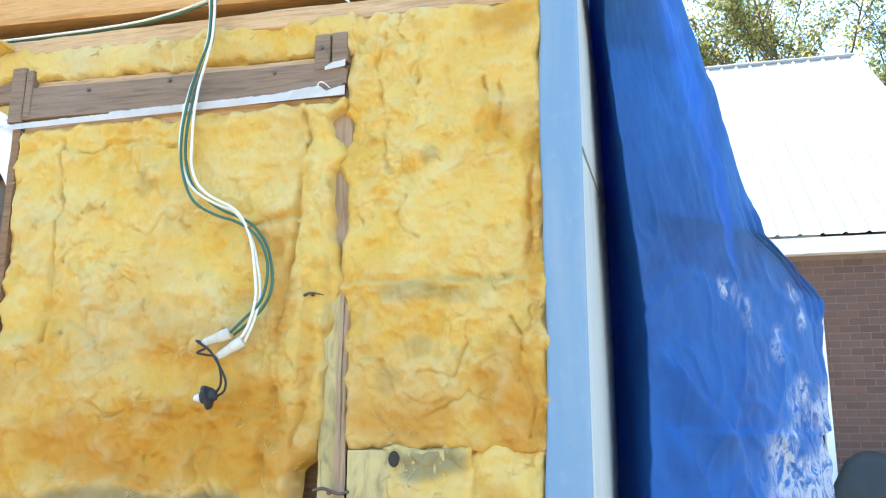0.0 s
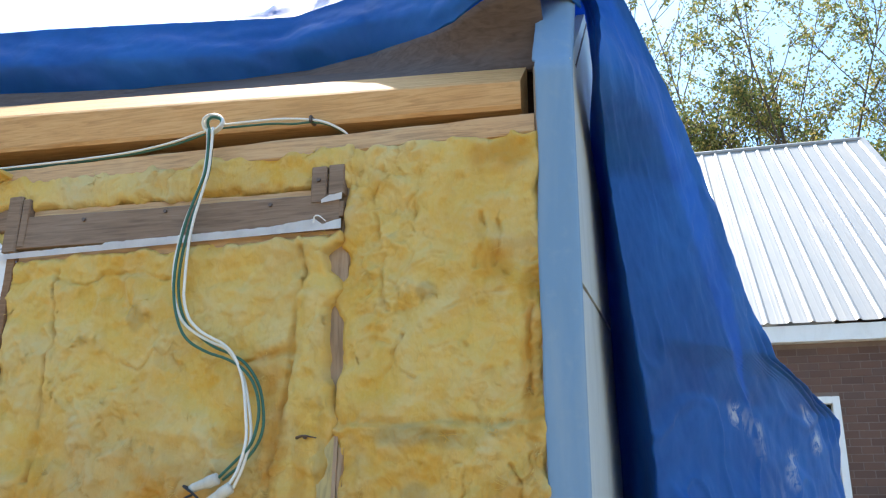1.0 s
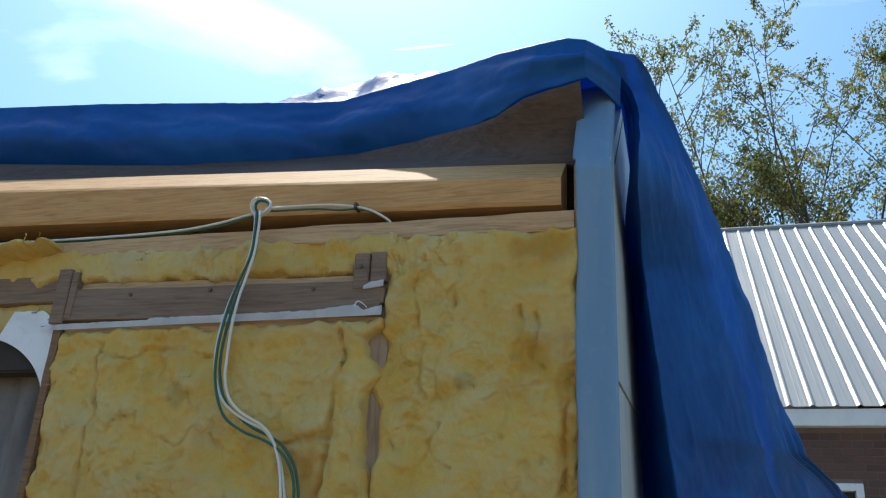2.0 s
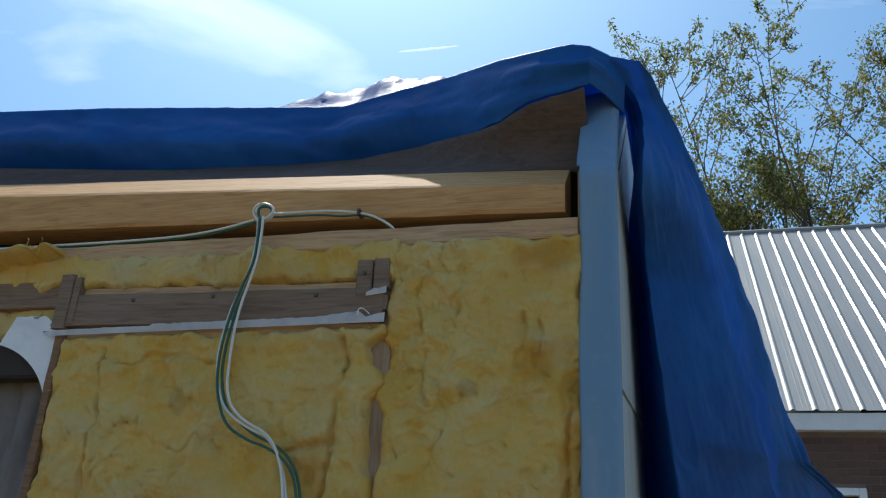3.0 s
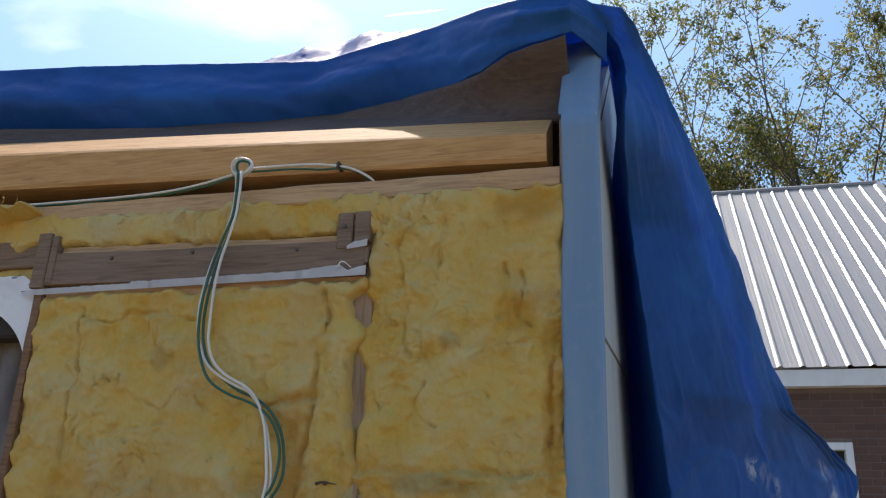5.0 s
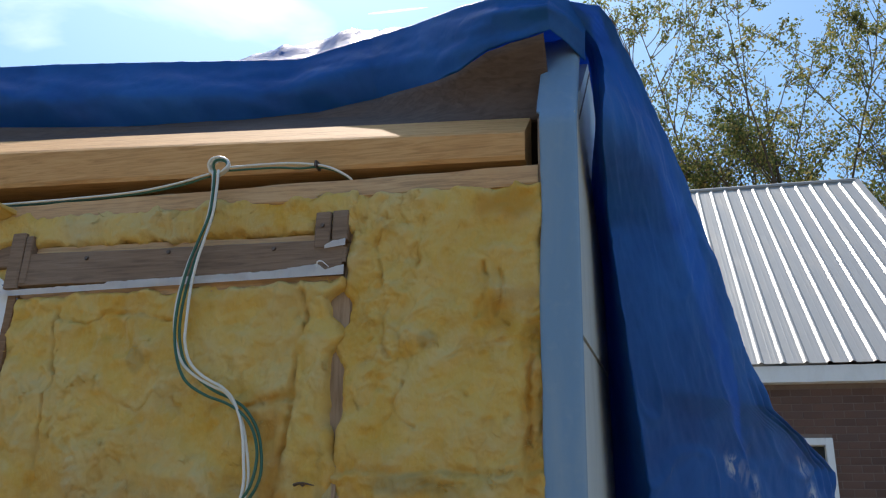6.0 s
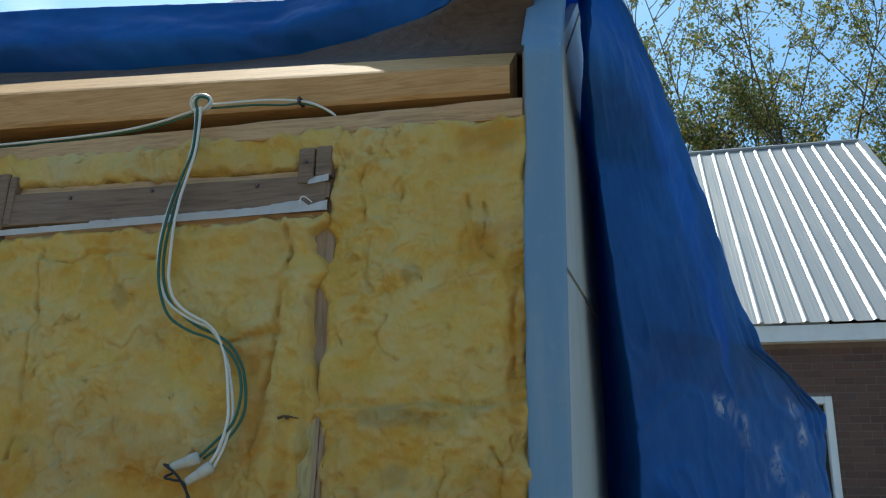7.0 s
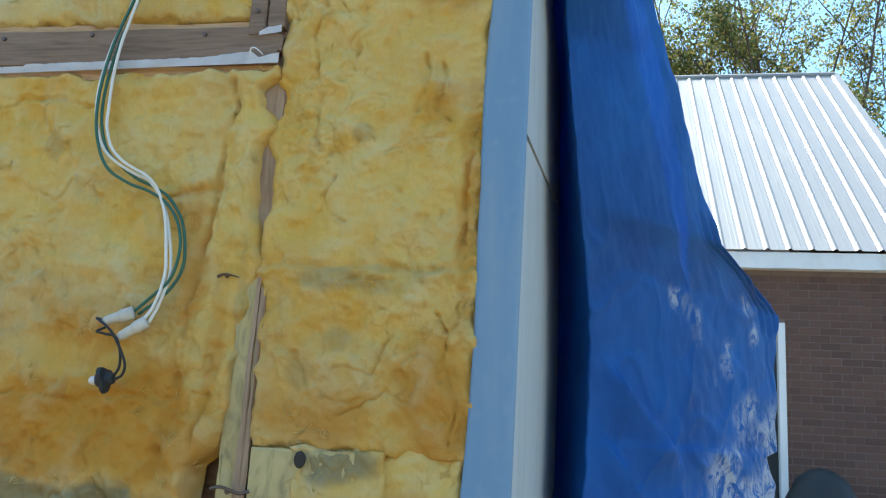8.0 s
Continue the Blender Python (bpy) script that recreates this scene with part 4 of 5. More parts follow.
NEAR = [(0.0, 0.10), (0.9, 0.14), (1.10, 0.160), (1.26, 0.168), (1.42, 0.165), (1.50, 0.155), (1.60, 0.132), (1.73, 0.108), (1.83, 0.086), (1.94, 0.068), (2.05, 0.056), (2.14, 0.070), (2.20, 0.080), (2.28, 0.080), (2.315, 0.062), (2.33, 0.010), (2.352, -0.05)]
FAR = [(0.0, 1.0), (0.9, 1.0), (1.12, 1.05), (1.19, 1.0), (1.205, 1.05), (1.55, 1.07), (1.61, 0.92), (1.65, 0.73), (1.77, 0.605), (1.955, 0.485), (2.10, 0.375), (2.255, 0.225), (2.321, 0.155), (2.344, 0.114), (2.352, 0.07)]


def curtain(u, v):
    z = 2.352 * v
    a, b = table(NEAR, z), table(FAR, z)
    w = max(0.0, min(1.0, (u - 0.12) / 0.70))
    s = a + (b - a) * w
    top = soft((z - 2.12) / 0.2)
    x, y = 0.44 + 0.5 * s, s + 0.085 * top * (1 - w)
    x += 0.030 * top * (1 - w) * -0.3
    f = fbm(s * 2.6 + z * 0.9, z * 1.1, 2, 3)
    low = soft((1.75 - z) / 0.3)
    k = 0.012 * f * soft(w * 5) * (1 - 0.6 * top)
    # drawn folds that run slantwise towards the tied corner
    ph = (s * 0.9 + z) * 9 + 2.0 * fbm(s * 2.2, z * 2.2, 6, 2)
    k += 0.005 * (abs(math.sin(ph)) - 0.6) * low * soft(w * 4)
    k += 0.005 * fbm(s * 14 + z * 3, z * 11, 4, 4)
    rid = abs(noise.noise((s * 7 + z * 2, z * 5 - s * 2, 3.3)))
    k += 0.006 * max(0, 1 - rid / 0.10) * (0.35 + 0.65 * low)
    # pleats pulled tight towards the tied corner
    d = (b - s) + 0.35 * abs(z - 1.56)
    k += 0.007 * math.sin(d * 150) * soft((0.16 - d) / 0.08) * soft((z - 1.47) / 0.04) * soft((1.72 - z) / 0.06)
    # two long slanting creases; near side set back to fit the camera's view
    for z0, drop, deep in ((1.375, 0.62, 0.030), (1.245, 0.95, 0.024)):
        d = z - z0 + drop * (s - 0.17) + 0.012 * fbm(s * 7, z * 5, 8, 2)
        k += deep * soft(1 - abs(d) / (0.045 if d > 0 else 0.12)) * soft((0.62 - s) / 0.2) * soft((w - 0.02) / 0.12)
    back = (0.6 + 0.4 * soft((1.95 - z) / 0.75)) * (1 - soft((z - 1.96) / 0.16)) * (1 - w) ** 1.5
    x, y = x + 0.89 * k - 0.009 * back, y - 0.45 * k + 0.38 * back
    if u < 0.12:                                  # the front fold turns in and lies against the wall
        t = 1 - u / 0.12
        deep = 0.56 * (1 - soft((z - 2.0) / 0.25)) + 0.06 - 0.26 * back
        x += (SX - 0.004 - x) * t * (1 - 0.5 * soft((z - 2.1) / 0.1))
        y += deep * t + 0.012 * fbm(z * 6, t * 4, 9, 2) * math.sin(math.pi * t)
    if u > 0.82:                                  # unseen return to the wall, added to keep light out of the slot
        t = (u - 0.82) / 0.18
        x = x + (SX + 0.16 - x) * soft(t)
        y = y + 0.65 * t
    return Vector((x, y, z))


def tarp_sheet(name, nu, nv, fn):
    me = grid_mesh(name, nu, nv, fn)
    wear_glint = []
    for j in range(nv + 1):
        for i in range(nu + 1):
            u, v = max(0.0, min(1.0, (i / nu - 0.12) / 0.70)), j / nv
            if fn is curtain:
                z = 2.352 * v
                w = soft((1.27 - z + 0.4 * (u - 0.75)) / 0.10) * soft((u - 0.50) / 0.14)
                for cu, cz, r in ((0.40, 1.52, 0.03), (0.46, 1.505, 0.03), (0.51, 1.48, 0.035), (0.52, 1.45, 0.03), (0.70, 1.43, 0.03), (0.68, 1.39, 0.035), (0.61, 1.36, 0.025), (0.83, 1.30, 0.045), (0.77, 1.27, 0.04), (0.84, 1.48, 0.03), (0.80, 1.54, 0.025)):
                    w = max(w, soft(1.3 - math.hypot((u - cu) * 0.85, z - cz) / r))
                # far-edge scratches; by the tied corner, fold highlights painted in
                glint = soft((u - 0.86) / 0.1) * soft((z - 1.5) / 0.1) * soft((2.2 - z) / 0.2) + soft((u - 0.7) / 0.2) * soft((z - 1.48) / 0.05) * soft((1.72 - z) / 0.05)
                wear_glint += [w, min(1, glint), 0, 1]
            else:
                wear_glint += [0, 0, 0, 1]
    me.color_attributes.new("wear_glint", "FLOAT_COLOR", "POINT").data.foreach_set("color", wear_glint)
    return me


tarp = thing("tarp", "scuffed blue poly tarp draped over the trailer roof", "tarp")
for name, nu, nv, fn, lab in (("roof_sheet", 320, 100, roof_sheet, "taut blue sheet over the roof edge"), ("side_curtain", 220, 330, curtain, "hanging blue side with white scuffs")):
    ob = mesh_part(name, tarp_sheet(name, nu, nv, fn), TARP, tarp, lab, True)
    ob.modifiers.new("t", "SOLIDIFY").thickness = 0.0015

# brown board added to hide the sheet's underside, from front fold to beam
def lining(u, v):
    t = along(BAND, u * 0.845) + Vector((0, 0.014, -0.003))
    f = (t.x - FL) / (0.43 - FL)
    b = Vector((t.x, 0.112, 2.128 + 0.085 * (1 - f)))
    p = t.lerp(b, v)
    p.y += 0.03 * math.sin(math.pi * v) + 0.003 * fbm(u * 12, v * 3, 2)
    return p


ob = mesh_part("nose_filler", grid_mesh("nose_filler", 90, 10, lining), PLY_DARK, trailer, "dull brown filler board under the tarp fold", True)
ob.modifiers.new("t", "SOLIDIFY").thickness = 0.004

# ---- wiring ----
WHITE_A = ((-0.259, 2.005), (-0.257, 1.960), (-0.258, 1.910), (-0.268, 1.860), (-0.277, 1.818), (-0.283, 1.760), (-0.283, 1.693), (-0.281, 1.662), (-0.269, 1.629), (-0.247, 1.606), (-0.222, 1.591), (-0.202, 1.581), (-0.181, 1.562), (-0.163, 1.528), (-0.154, 1.494), (-0.147, 1.447), (-0.144, 1.419), (-0.147, 1.391), (-0.157, 1.358), (-0.170, 1.337))
WHITE_B = ((-0.272, 2.005), (-0.268, 1.960), (-0.270, 1.910), (-0.283, 1.860), (-0.299, 1.810), (-0.310, 1.745), (-0.309, 1.693), (-0.298, 1.652), (-0.282, 1.623), (-0.255, 1.601), (-0.221, 1.583), (-0.197, 1.573), (-0.174, 1.547), (-0.157, 1.513), (-0.147, 1.475), (-0.141, 1.447), (-0.138, 1.419), (-0.141, 1.396), (-0.150, 1.363), (-0.162, 1.334))
GREEN_A = ((-0.268, 2.005), (-0.265, 1.960), (-0.266, 1.910), (-0.281, 1.860), (-0.295, 1.810), (-0.305, 1.745), (-0.306, 1.693), (-0.300, 1.652), (-0.285, 1.611), (-0.265, 1.586), (-0.229, 1.566), (-0.194, 1.554), (-0.163, 1.537), (-0.141, 1.513), (-0.129, 1.485), (-0.125, 1.457), (-0.129, 1.424), (-0.139, 1.400), (-0.162, 1.377), (-0.190, 1.350))
GREEN_B = ((-0.263, 2.005), (-0.261, 1.960), (-0.262, 1.910), (-0.276, 1.860), (-0.289, 1.810), (-0.299, 1.745), (-0.300, 1.693), (-0.292, 1.652), (-0.277, 1.621), (-0.253, 1.599), (-0.221, 1.577), (-0.187, 1.562), (-0.159, 1.545), (-0.135, 1.514), (-0.124, 1.485), (-0.118, 1.447), (-0.121, 1.419), (-0.134, 1.394), (-0.154, 1.372), (-0.184, 1.348))


def wire_path(run, dy):
    """One core of the marker-light cord, from its knot over the plate down to the joints."""
    n = len(run) - 1
    return spline([(x, -0.034 - dy - 0.006 * math.sin(k / n * 6), z) for k, (x, z) in enumerate(run)], 6)


lead = thing("light_lead", "white and green wire lead with a dangling marker lamp socket", "wiring")
for run, dy in ((WHITE_A, 0.006), (WHITE_B, 0.001)):
    part("wire", pipe(wire_path(run, dy), 0.0027), W_WHITE, lead, "white insulated wire", True)
for run, dy in ((GREEN_A, 0.004), (GREEN_B, -0.002)):
    part("wire", pipe(wire_path(run, dy), 0.0027), W_GREEN, lead, "dark green insulated wire", True)
bm = bmesh.new()
for k in range(3):
    ring = [(-0.264 + (0.017 + 0.002 * k) * math.cos(t), -0.022 - 0.006 * k + 0.004 * math.sin(2 * t), 2.018 + (0.016 + 0.001 * k) * math.sin(t)) for t in [2 * math.pi * i / 24 + k for i in range(25)]]
    pipe(ring, 0.0026, 8, None, bm)
part("knot", bm, W_WHITE, lead, "white wire knot", True)
ring = [(-0.260 + 0.014 * math.cos(t), -0.034 + 0.004 * math.sin(2 * t), 2.016 + 0.014 * math.sin(t)) for t in [2 * math.pi * i / 24 for i in range(20)]]
part("knot", pipe(ring, 0.0027), W_GREEN, lead, "", True)
part("wire", pipe(spline([(-0.25, -0.026, 2.016), (-0.19, -0.012, 2.023), (-0.13, -0.006, 2.024), (-0.075, -0.002, 2.018), (-0.04, 0.0, 2.008), (-0.008, 0.006, 1.990), (0.0, 0.012, 1.980)]), 0.0024), W_WHITE, lead, "", True)
part("wire", pipe(spline([(-0.25, -0.020, 2.012), (-0.16, -0.004, 2.018), (-0.11, 0.0, 2.014), (-0.07, 0.002, 2.014), (-0.03, 0.004, 2.002), (0.004, 0.016, 1.980)]), 0.0022), W_GREEN, lead, "", True)
part("staple", box(-0.076, -0.069, -0.008, 0.018, 2.012, 2.026, 0.002), STEEL, lead)
part("wire", pipe(spline([(-0.285, -0.026, 2.006), (-0.36, -0.012, 1.998), (-0.45, -0.004, 1.991), (-0.56, 0.0, 1.989), (-0.70, 0.002, 1.989), (-0.9, 0.004, 1.990), (-1.2, 0.004, 1.99)]), 0.0024), W_WHITE, lead, "", True)
part("wire", pipe(spline([(-0.285, -0.022, 2.002), (-0.36, -0.008, 1.994), (-0.45, 0.0, 1.988), (-0.58, 0.008, 1.987), (-0.8, 0.010, 1.987)]), 0.0024), W_GREEN, lead, "", True)


def connector(p, d, length=0.046, r=0.0095):
    """A flattened white crimp joint with a flared mouth."""
    p, d = Vector(p), Vector(d).normalized()
    bm = bmesh.new()
    a = d.cross(Vector((0, 1, 0))).normalized()
    b = Vector((0, 1, 0))
    rings = []
    for f, s in ((0, 0.85), (0.03, 1.0), (0.35, 1.0), (0.5, 0.82), (0.9, 0.75), (1.0, 0.55)):
        rings.append([bm.verts.new(p + d * length * f + (a * math.cos(t) + b * 0.7 * math.sin(t)) * r * s) for t in [2 * math.pi * k / 14 for k in range(14)]])
    for r0, r1 in zip(rings, rings[1:]):
        for k in range(14):
            bm.faces.new((r0[k], r0[(k + 1) % 14], r1[(k + 1) % 14], r1[k]))
    bm.faces.new(rings[0][::-1])
    bm.faces.new(rings[-1])
    return bm


part("wire_joint", connector((-0.187, -0.040, 1.350), (-0.050, 0, -0.017), 0.054, 0.0105), JOINT, lead, "white crimp joint", True)
part("wire_joint", connector((-0.163, -0.038, 1.336), (-0.045, 0, -0.027), 0.054, 0.0105), JOINT, lead, "white crimp joint", True)
part("wire", pipe(spline([(-0.236, -0.040, 1.334), (-0.249, -0.042, 1.338), (-0.240, -0.046, 1.333), (-0.219, -0.048, 1.319), (-0.202, -0.046, 1.296), (-0.189, -0.042, 1.268), (-0.192, -0.040, 1.250), (-0.204, -0.040, 1.242)]), 0.0022), W_BLACK, lead, "thin black lamp wire", True)
part("wire", pipe(spline([(-0.234, -0.038, 1.324), (-0.246, -0.042, 1.317), (-0.230, -0.044, 1.313), (-0.210, -0.044, 1.308), (-0.200, -0.042, 1.285), (-0.199, -0.040, 1.262), (-0.206, -0.040, 1.248)]), 0.0022), W_BLACK, lead, "", True)
bm = bmesh.new()
rings = []
c0, ax = Vector((-0.206, -0.040, 1.244)), Vector((-1, 0, -0.17)).normalized()
a, b = ax.cross(Vector((0, 1, 0))).normalized(), Vector((0, 1, 0))
for f, r in ((0, 0.006), (0.002, 0.0095), (0.010, 0.0105), (0.012, 0.019), (0.018, 0.020), (0.020, 0.012), (0.027, 0.011), (0.029, 0.007)):
    rings.append([bm.verts.new(c0 + ax * f + (a * math.cos(t) + b * math.sin(t)) * r * (1 + (0.18 if r > 0.015 else 0) * math.cos(3 * t + 0.4))) for t in [2 * math.pi * k / 24 for k in range(24)]])
for r0, r1 in zip(rings, rings[1:]):
    for k in range(24):
        bm.faces.new((r0[k], r0[(k + 1) % 24], r1[(k + 1) % 24], r1[k]))
bm.faces.new(rings[0][::-1])
bm.faces.new(rings[-1])
sock = part("lamp_socket", bm, RUBBER, lead, "black rubber lamp socket")
bm = bmesh.new()
bmesh.ops.create_uvsphere(bm, u_segments=16, v_segments=10, radius=0.0075)
for v in bm.verts:
    v.co = c0 + ax * 0.033 + Vector((v.co.x * 1.4, v.co.y, v.co.z))
part("bulb", bm, BULB, sock, "small frosted bulb", True)

# nails and clips in the studs
for name, p in (("nail", (-0.046, -0.014, 1.418)), ("nail", (-0.004, -0.016, 1.083)), ("nail", (-0.14, -0.014, 1.845)), ("nail", (-0.54, -0.014, 1.85)), ("nail", (-0.36, -0.014, 1.852)), ("nail", (-0.045, -0.016, 1.885))):
    r = 0.0042 if name == "nail" else 0.006
    bm = bmesh.new()
    bmesh.ops.create_cone(bm, cap_ends=True, segments=10, radius1=r, radius2=r * 0.9, depth=0.003)
    ob = part(name, bm, STEEL, trailer)
    ob.matrix_basis = pose(p[0], p[1], p[2], 90)
# solid lump; the shade of the hole is only its near-black colour
bm = bmesh.new()
bmesh.ops.create_uvsphere(bm, u_segments=12, v_segments=8, radius=0.012)
for v in bm.verts:
    v.co = Vector((0.108 + v.co.x * 0.8, -0.017 + v.co.y * 0.3, 1.138 + v.co.z * 1.1))
part("knot_hole", bm, DARK, trailer, "near-black lump for a knot hole", True)
part("clip", pipe(spline([(-0.030, -0.020, 1.086), (-0.01, -0.026, 1.090), (0.015, -0.018, 1.082), (0.03, -0.012, 1.086)]), 0.0028), STEEL, trailer, "rusty steel clip")
part("splinter", pipe(spline([(-0.062, -0.012, 1.417), (-0.045, -0.022, 1.419), (-0.025, -0.014, 1.416)]), 0.003, 6, 0.001), STEEL, trailer)


# ---- yard things by the house ----
# added dome for an unclear dark form, height and width fitted to view
def grill(u, v):
    a = 2 * math.pi * u
    r = table([(0, 0.62), (0.35, 0.60), (0.62, 0.52), (0.82, 0.34), (0.94, 0.15), (1, 0.0)], v)
    z = table([(0, 0), (0.35, 0.42), (0.62, 0.66), (0.82, 0.80), (0.94, 0.85), (1, 0.86)], v)
    k = 1 + 0.05 * math.sin(a * 7 + 3 * v) * (1 - v) + 0.04 * fbm(u * 9, v * 4, 2)
    return (r * 0.68 * k * math.cos(a), r * 0.7 * k * math.sin(a), 1.80 * z)


gr = mesh_part("dark_dome", grid_mesh("dark_dome", 64, 30, grill), BLACKISH, None, "", True)
tagged(gr, "tall dark dome standing on the concrete apron", "grill")
gr.matrix_basis = pose(2.44, 7.75, GZ + 0.03)
br = part("fallen_branch", pipe(spline([(1.62, 7.55, GZ + 0.14), (1.8, 7.4, GZ + 0.09), (1.95, 7.3, GZ + 0.07), (2.05, 7.15, GZ + 0.09)]), 0.05, 8, 0.035), STRAW, None, "", True)
tagged(br, "short dry log lying on the concrete", "log")


# ---- trees ----
def tree(label, x, y, height, spread, seed, stems, leaf_n, crown_low=0.45, limbs=15):
    """Slim upright stems with ascending limbs; dense leaf clumps below, leafy wands on top."""
    rnd = random.Random(seed)
    t = thing("tree", label, "tree", "trees behind the house")
    wood = bmesh.new()
    leaves_v, leaves_f = [], []
    twigs = []

    def leaf(p, size, droop):
        d = Vector((rnd.uniform(-1, 1), rnd.uniform(-1, 1), rnd.uniform(-1.0, 0.5) - droop)).normalized()
        s = d.cross(Vector((rnd.uniform(-1, 1), rnd.uniform(-1, 1), rnd.uniform(-1, 1)))).normalized()
        k = len(leaves_v)
        nrm = d.cross(s)
        leaves_v.extend([p, p + d * size * 0.5 + s * size * 0.28 + nrm * size * 0.1, p + d * size, p + d * size * 0.5 - s * size * 0.28 + nrm * size * 0.1])
        leaves_f.append((k, k + 1, k + 2, k + 3))

    def run(p, d, length, r, n, wander, rise, end=0.35, sides=5):
        pts = [p]
        for _ in range(n):
            d = (d + Vector((rnd.gauss(0, wander), rnd.gauss(0, wander), rnd.gauss(0, wander) * 0.5 + rise))).normalized()
            p = p + d * (length / n)
            pts.append(p)
        pipe(pts, r, sides, r * end, wood)
        return pts, d

    for k in range(stems):
        a = 2 * math.pi * k / stems + rnd.uniform(-0.5, 0.5)
        out = spread / height * rnd.uniform(0.5, 1.2)
        base = Vector((x + 0.3 * math.cos(a), y + 0.3 * math.sin(a), GZ - 0.05))
        h = height * (1.0 if k == 0 else rnd.uniform(0.78, 0.96))
        pts, _ = run(base, Vector((math.cos(a) * out, math.sin(a) * out, 1)).normalized(), h, height * 0.0040, 16, 0.045, 0.03, 0.12, 7)
        twigs.append((pts[-4:], 1.0))
        for _ in range(limbs):
            f = crown_low + (0.97 - crown_low) * rnd.random() ** 0.9
            i = min(15, int(f * 16))
            q = pts[i].lerp(pts[i + 1], f * 16 - i)
            b = rnd.uniform(0, 2 * math.pi)
            d = Vector((math.cos(b) * 0.75, math.sin(b) * 0.75, rnd.uniform(0.35, 0.9))).normalized()
            length = height * rnd.uniform(0.09, 0.17) * (1.35 - f)
            lp, ld = run(q, d, length * 1.6, height * 0.0016 * (1.4 - f), 7, 0.10, 0.07)
            twigs.append((lp[3:], f))
            for _ in range(rnd.randint(4, 7)):
                j = rnd.randint(2, 6)
                b = rnd.uniform(0, 2 * math.pi)
                d = (ld * 0.7 + Vector((math.cos(b), math.sin(b), rnd.uniform(-0.3, 0.6))) * 0.7).normalized()
                tp, _ = run(lp[j], d, length * rnd.uniform(0.35, 0.8), height * 0.0006, 5, 0.14, 0.03, 0.5, 4)
                twigs.append((tp, f))
    part("trunk", wood, BARK, t, "slender grey-brown stems")
    per = leaf_n / len(twigs)
    for pts, f in twigs:
        high = f > 0.80
        bare = high and rnd.random() < 0.30
        n = int(per * rnd.uniform(0.3, 1.7) * (0.45 if bare else 1.0) * (0.75 if high else 1.15))
        wide = 0.070 if high else 0.145
        lo = 0.35 if high else 0.1
        for _ in range(n):
            g = (lo + (1 - lo) * rnd.random() ** 0.8) * (len(pts) - 1)
            i = min(len(pts) - 2, int(g))
            p = pts[i].lerp(pts[i + 1], g - i)
            p = p + Vector((rnd.gauss(0, wide), rnd.gauss(0, wide), rnd.gauss(0, wide)))
            leaf(p, rnd.uniform(0.08, 0.15), 0.3)
    me = bpy.data.meshes.new("crown")
    me.from_pydata(leaves_v, [], leaves_f)
    ob = mesh_part("crown", me, LEAF, t, "sparse yellow-green autumn leaves")
    tagged(ob, kind="stuff")
    return t


SLIM = "tall slender tree with sparse yellowing leaves"
tree(SLIM, 1.9, 23.4, 14.2, 0.7, 5, 3, 6500)
tree(SLIM, 2.7, 23.0, 20.0, 1.1, 3, 3, 9500)
tree(SLIM, 4.2, 23.6, 20.0, 1.3, 8, 3, 10000)
tree(SLIM, 5.6, 23.0, 19.6, 1.0, 21, 2, 8000)
tree("thin tree with few yellowing leaves", 6.7, 24.0, 15.5, 1.0, 17, 2, 3200)
tree("leafy green tree turning yellow", 9.0, 23.5, 13.6, 2.0, 12, 5, 22000, 0.35, 18)

# ---- bricks of the front wall ----
CO, BL, BH = 0.0795, 0.194, 0.0695
bm = box(0, BL, 0, 0.03, 0, BH, 0.003)
brick_me = bpy.data.meshes.new("brick")
bm.to_mesh(brick_me)
bm.free()
brick_me.materials.append(BRICK)
cells, cut = [], []
rows = int((EZ - 0.2 - GZ) / CO)
for j in range(rows):
    z = GZ + j * CO + 0.005
    for i in range(-1, 42):
        x = HX0 + i * (BL + 0.010) + (0.102 if j % 2 else 0)
        if x < HX0 or x + BL > HX1 - 0.1:
            continue
        if z < DZ and x + BL > DX0 and x < DX1:
            if x + BL > DX1 + 0.03:
                cut.append((DX1 + 0.004, x + BL, z))
            elif x < DX0 - 0.03:
                cut.append((x, DX0 - 0.004, z))
            continue
        cells.append((x, z))
near = [c for c in cells if c[0] > 2.27 and c[0] < 3.4 and c[1] > 0.4]
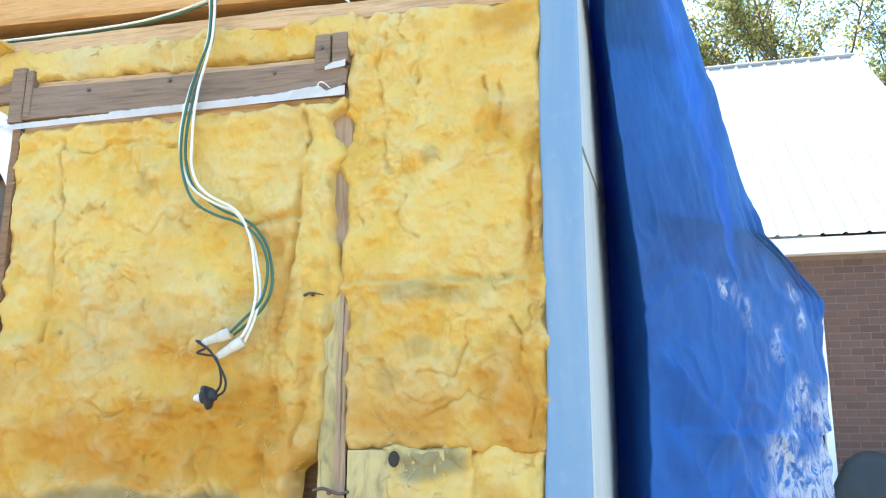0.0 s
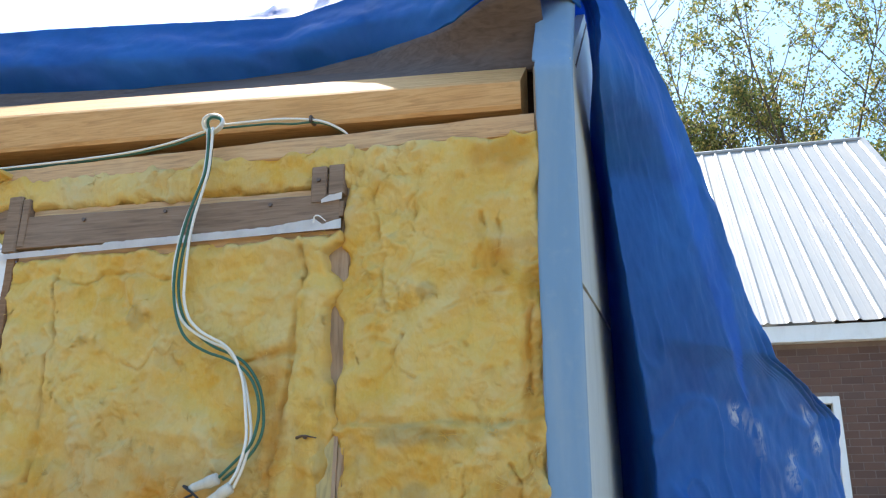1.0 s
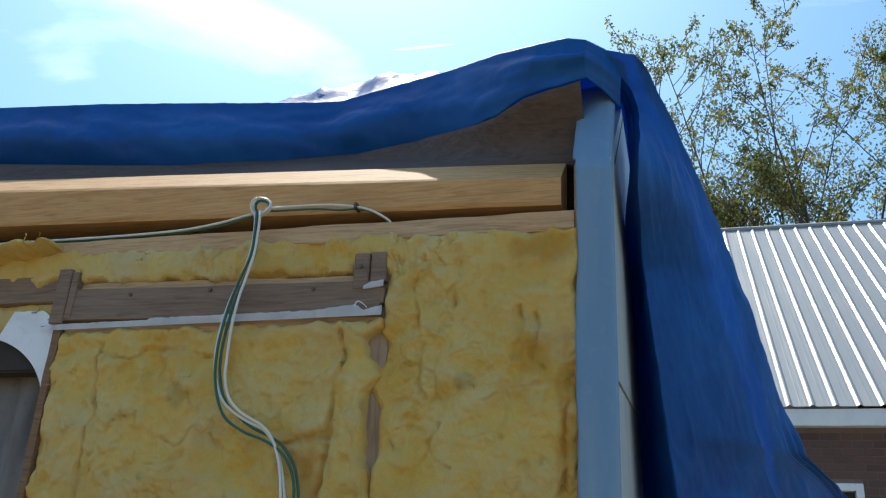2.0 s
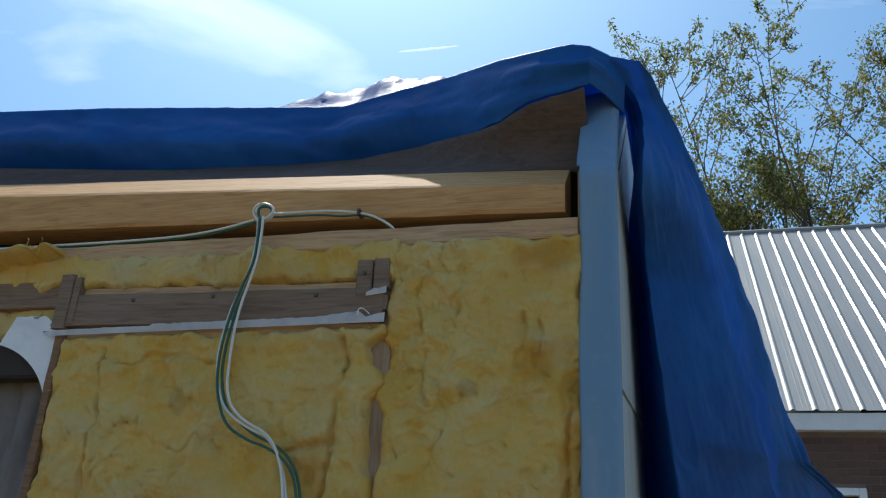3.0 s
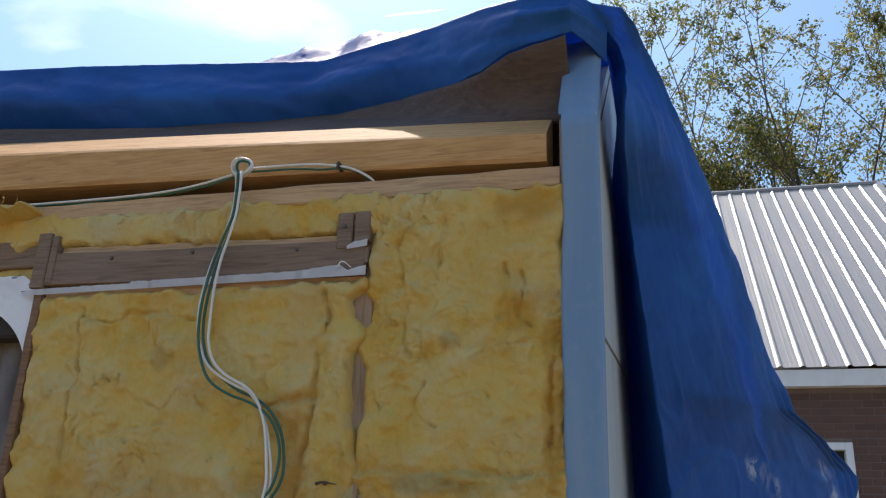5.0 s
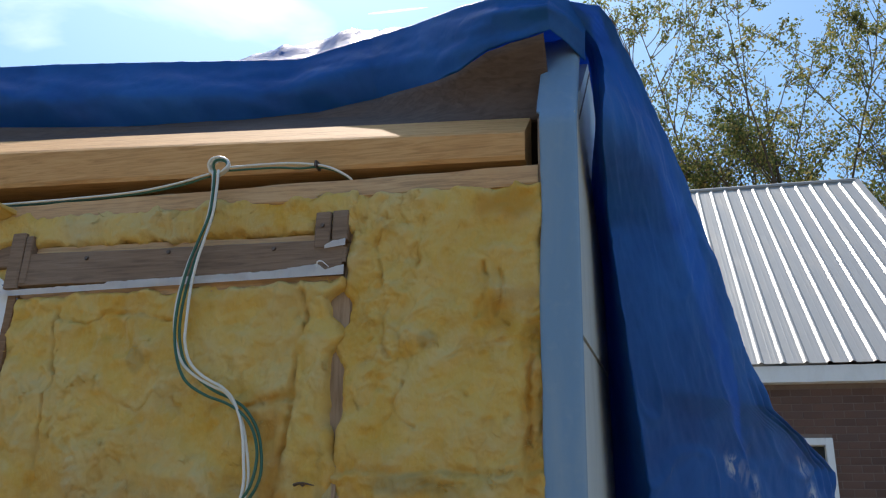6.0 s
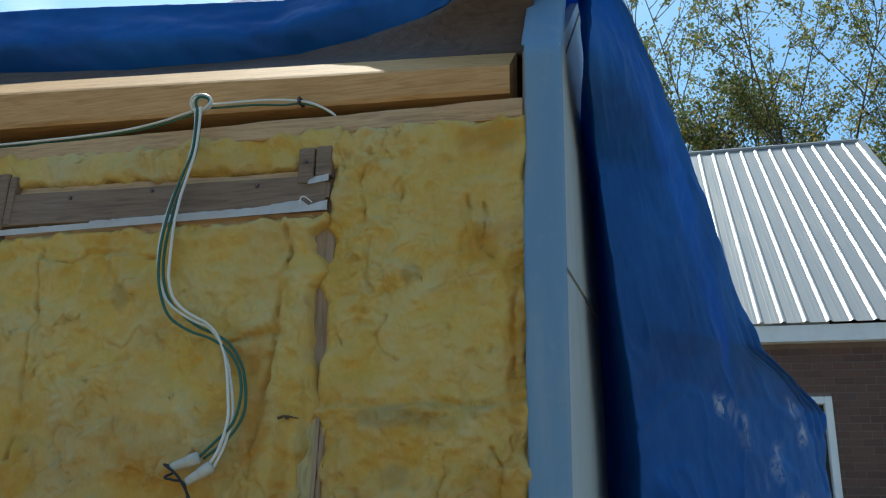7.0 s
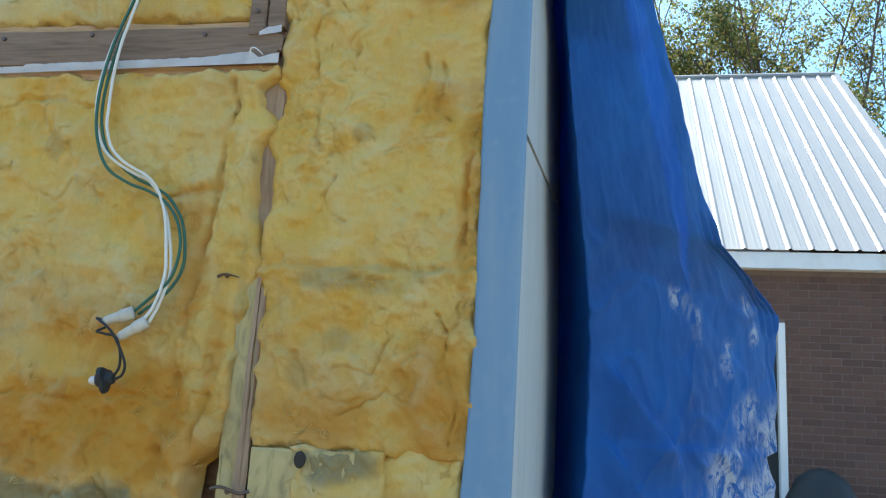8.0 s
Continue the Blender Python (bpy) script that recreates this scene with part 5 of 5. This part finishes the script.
near = sorted(near, key=lambda c: c[0])[:290]
far_cells = [c for c in cells if c not in set(near)]
for x, z in near:
    ob = new("brick", brick_me)
    ob.parent = house
    ob.matrix_basis = pose(x, HY + random.uniform(-0.002, 0.003), z)
vs, fs = [], []
for x, x2, z in [(c[0], c[0] + BL, c[1]) for c in far_cells] + cut:
    k = len(vs)
    d = random.uniform(-0.002, 0.003)
    vs += [(x, HY + d, z), (x2, HY + d, z), (x2, HY + d, z + BH), (x, HY + d, z + BH), (x, HY + 0.03, z), (x2, HY + 0.03, z), (x2, HY + 0.03, z + BH), (x, HY + 0.03, z + BH)]
    fs += [(k, k + 1, k + 2, k + 3), (k + 1, k + 5, k + 6, k + 2), (k + 3, k + 2, k + 6, k + 7), (k + 4, k, k + 3, k + 7), (k + 5, k + 1, k, k + 4)]
me = bpy.data.meshes.new("brickwork")
me.from_pydata(vs, [], fs)
ob = mesh_part("brickwork", me, BRICK, house)
tagged(ob, "further brick courses", kind="stuff")

# ---- a fading vapour trail, far off ----
bm = bmesh.new()
n = 24
lo, hi = [], []
for i in range(n + 1):
    f = i / n
    p = Vector((-260 + 62 * f, 700, 517.5 - 1.1 * f))
    w = 1.6 * math.sin(math.pi * (0.08 + 0.9 * f)) ** 0.6 * (1 + 0.3 * fbm(f * 9, 1, 1))
    lo.append(bm.verts.new(p - Vector((0, 0, w))))
    hi.append(bm.verts.new(p + Vector((0, 0, w))))
for i in range(n):
    bm.faces.new((lo[i], lo[i + 1], hi[i + 1], hi[i]))
trail_mat = bpy.data.materials.new("vapour")
trail_mat.use_nodes = True
tb = trail_mat.node_tree.nodes["Principled BSDF"]
# sunlit white of the trail is put in as glow
tb.inputs["Emission Color"].default_value = (0.9, 0.95, 1.0, 1)
tb.inputs["Emission Strength"].default_value = 1.1
tb.inputs["Base Color"].default_value = (0.9, 0.93, 0.97, 1)
tb.inputs["Alpha"].default_value = 0.5
tb.inputs["Roughness"].default_value = 1.0
trail = part("backdrop", bm, trail_mat)
tagged(trail, "thin white vapour trail in the sky", "backdrop", kind="structure")
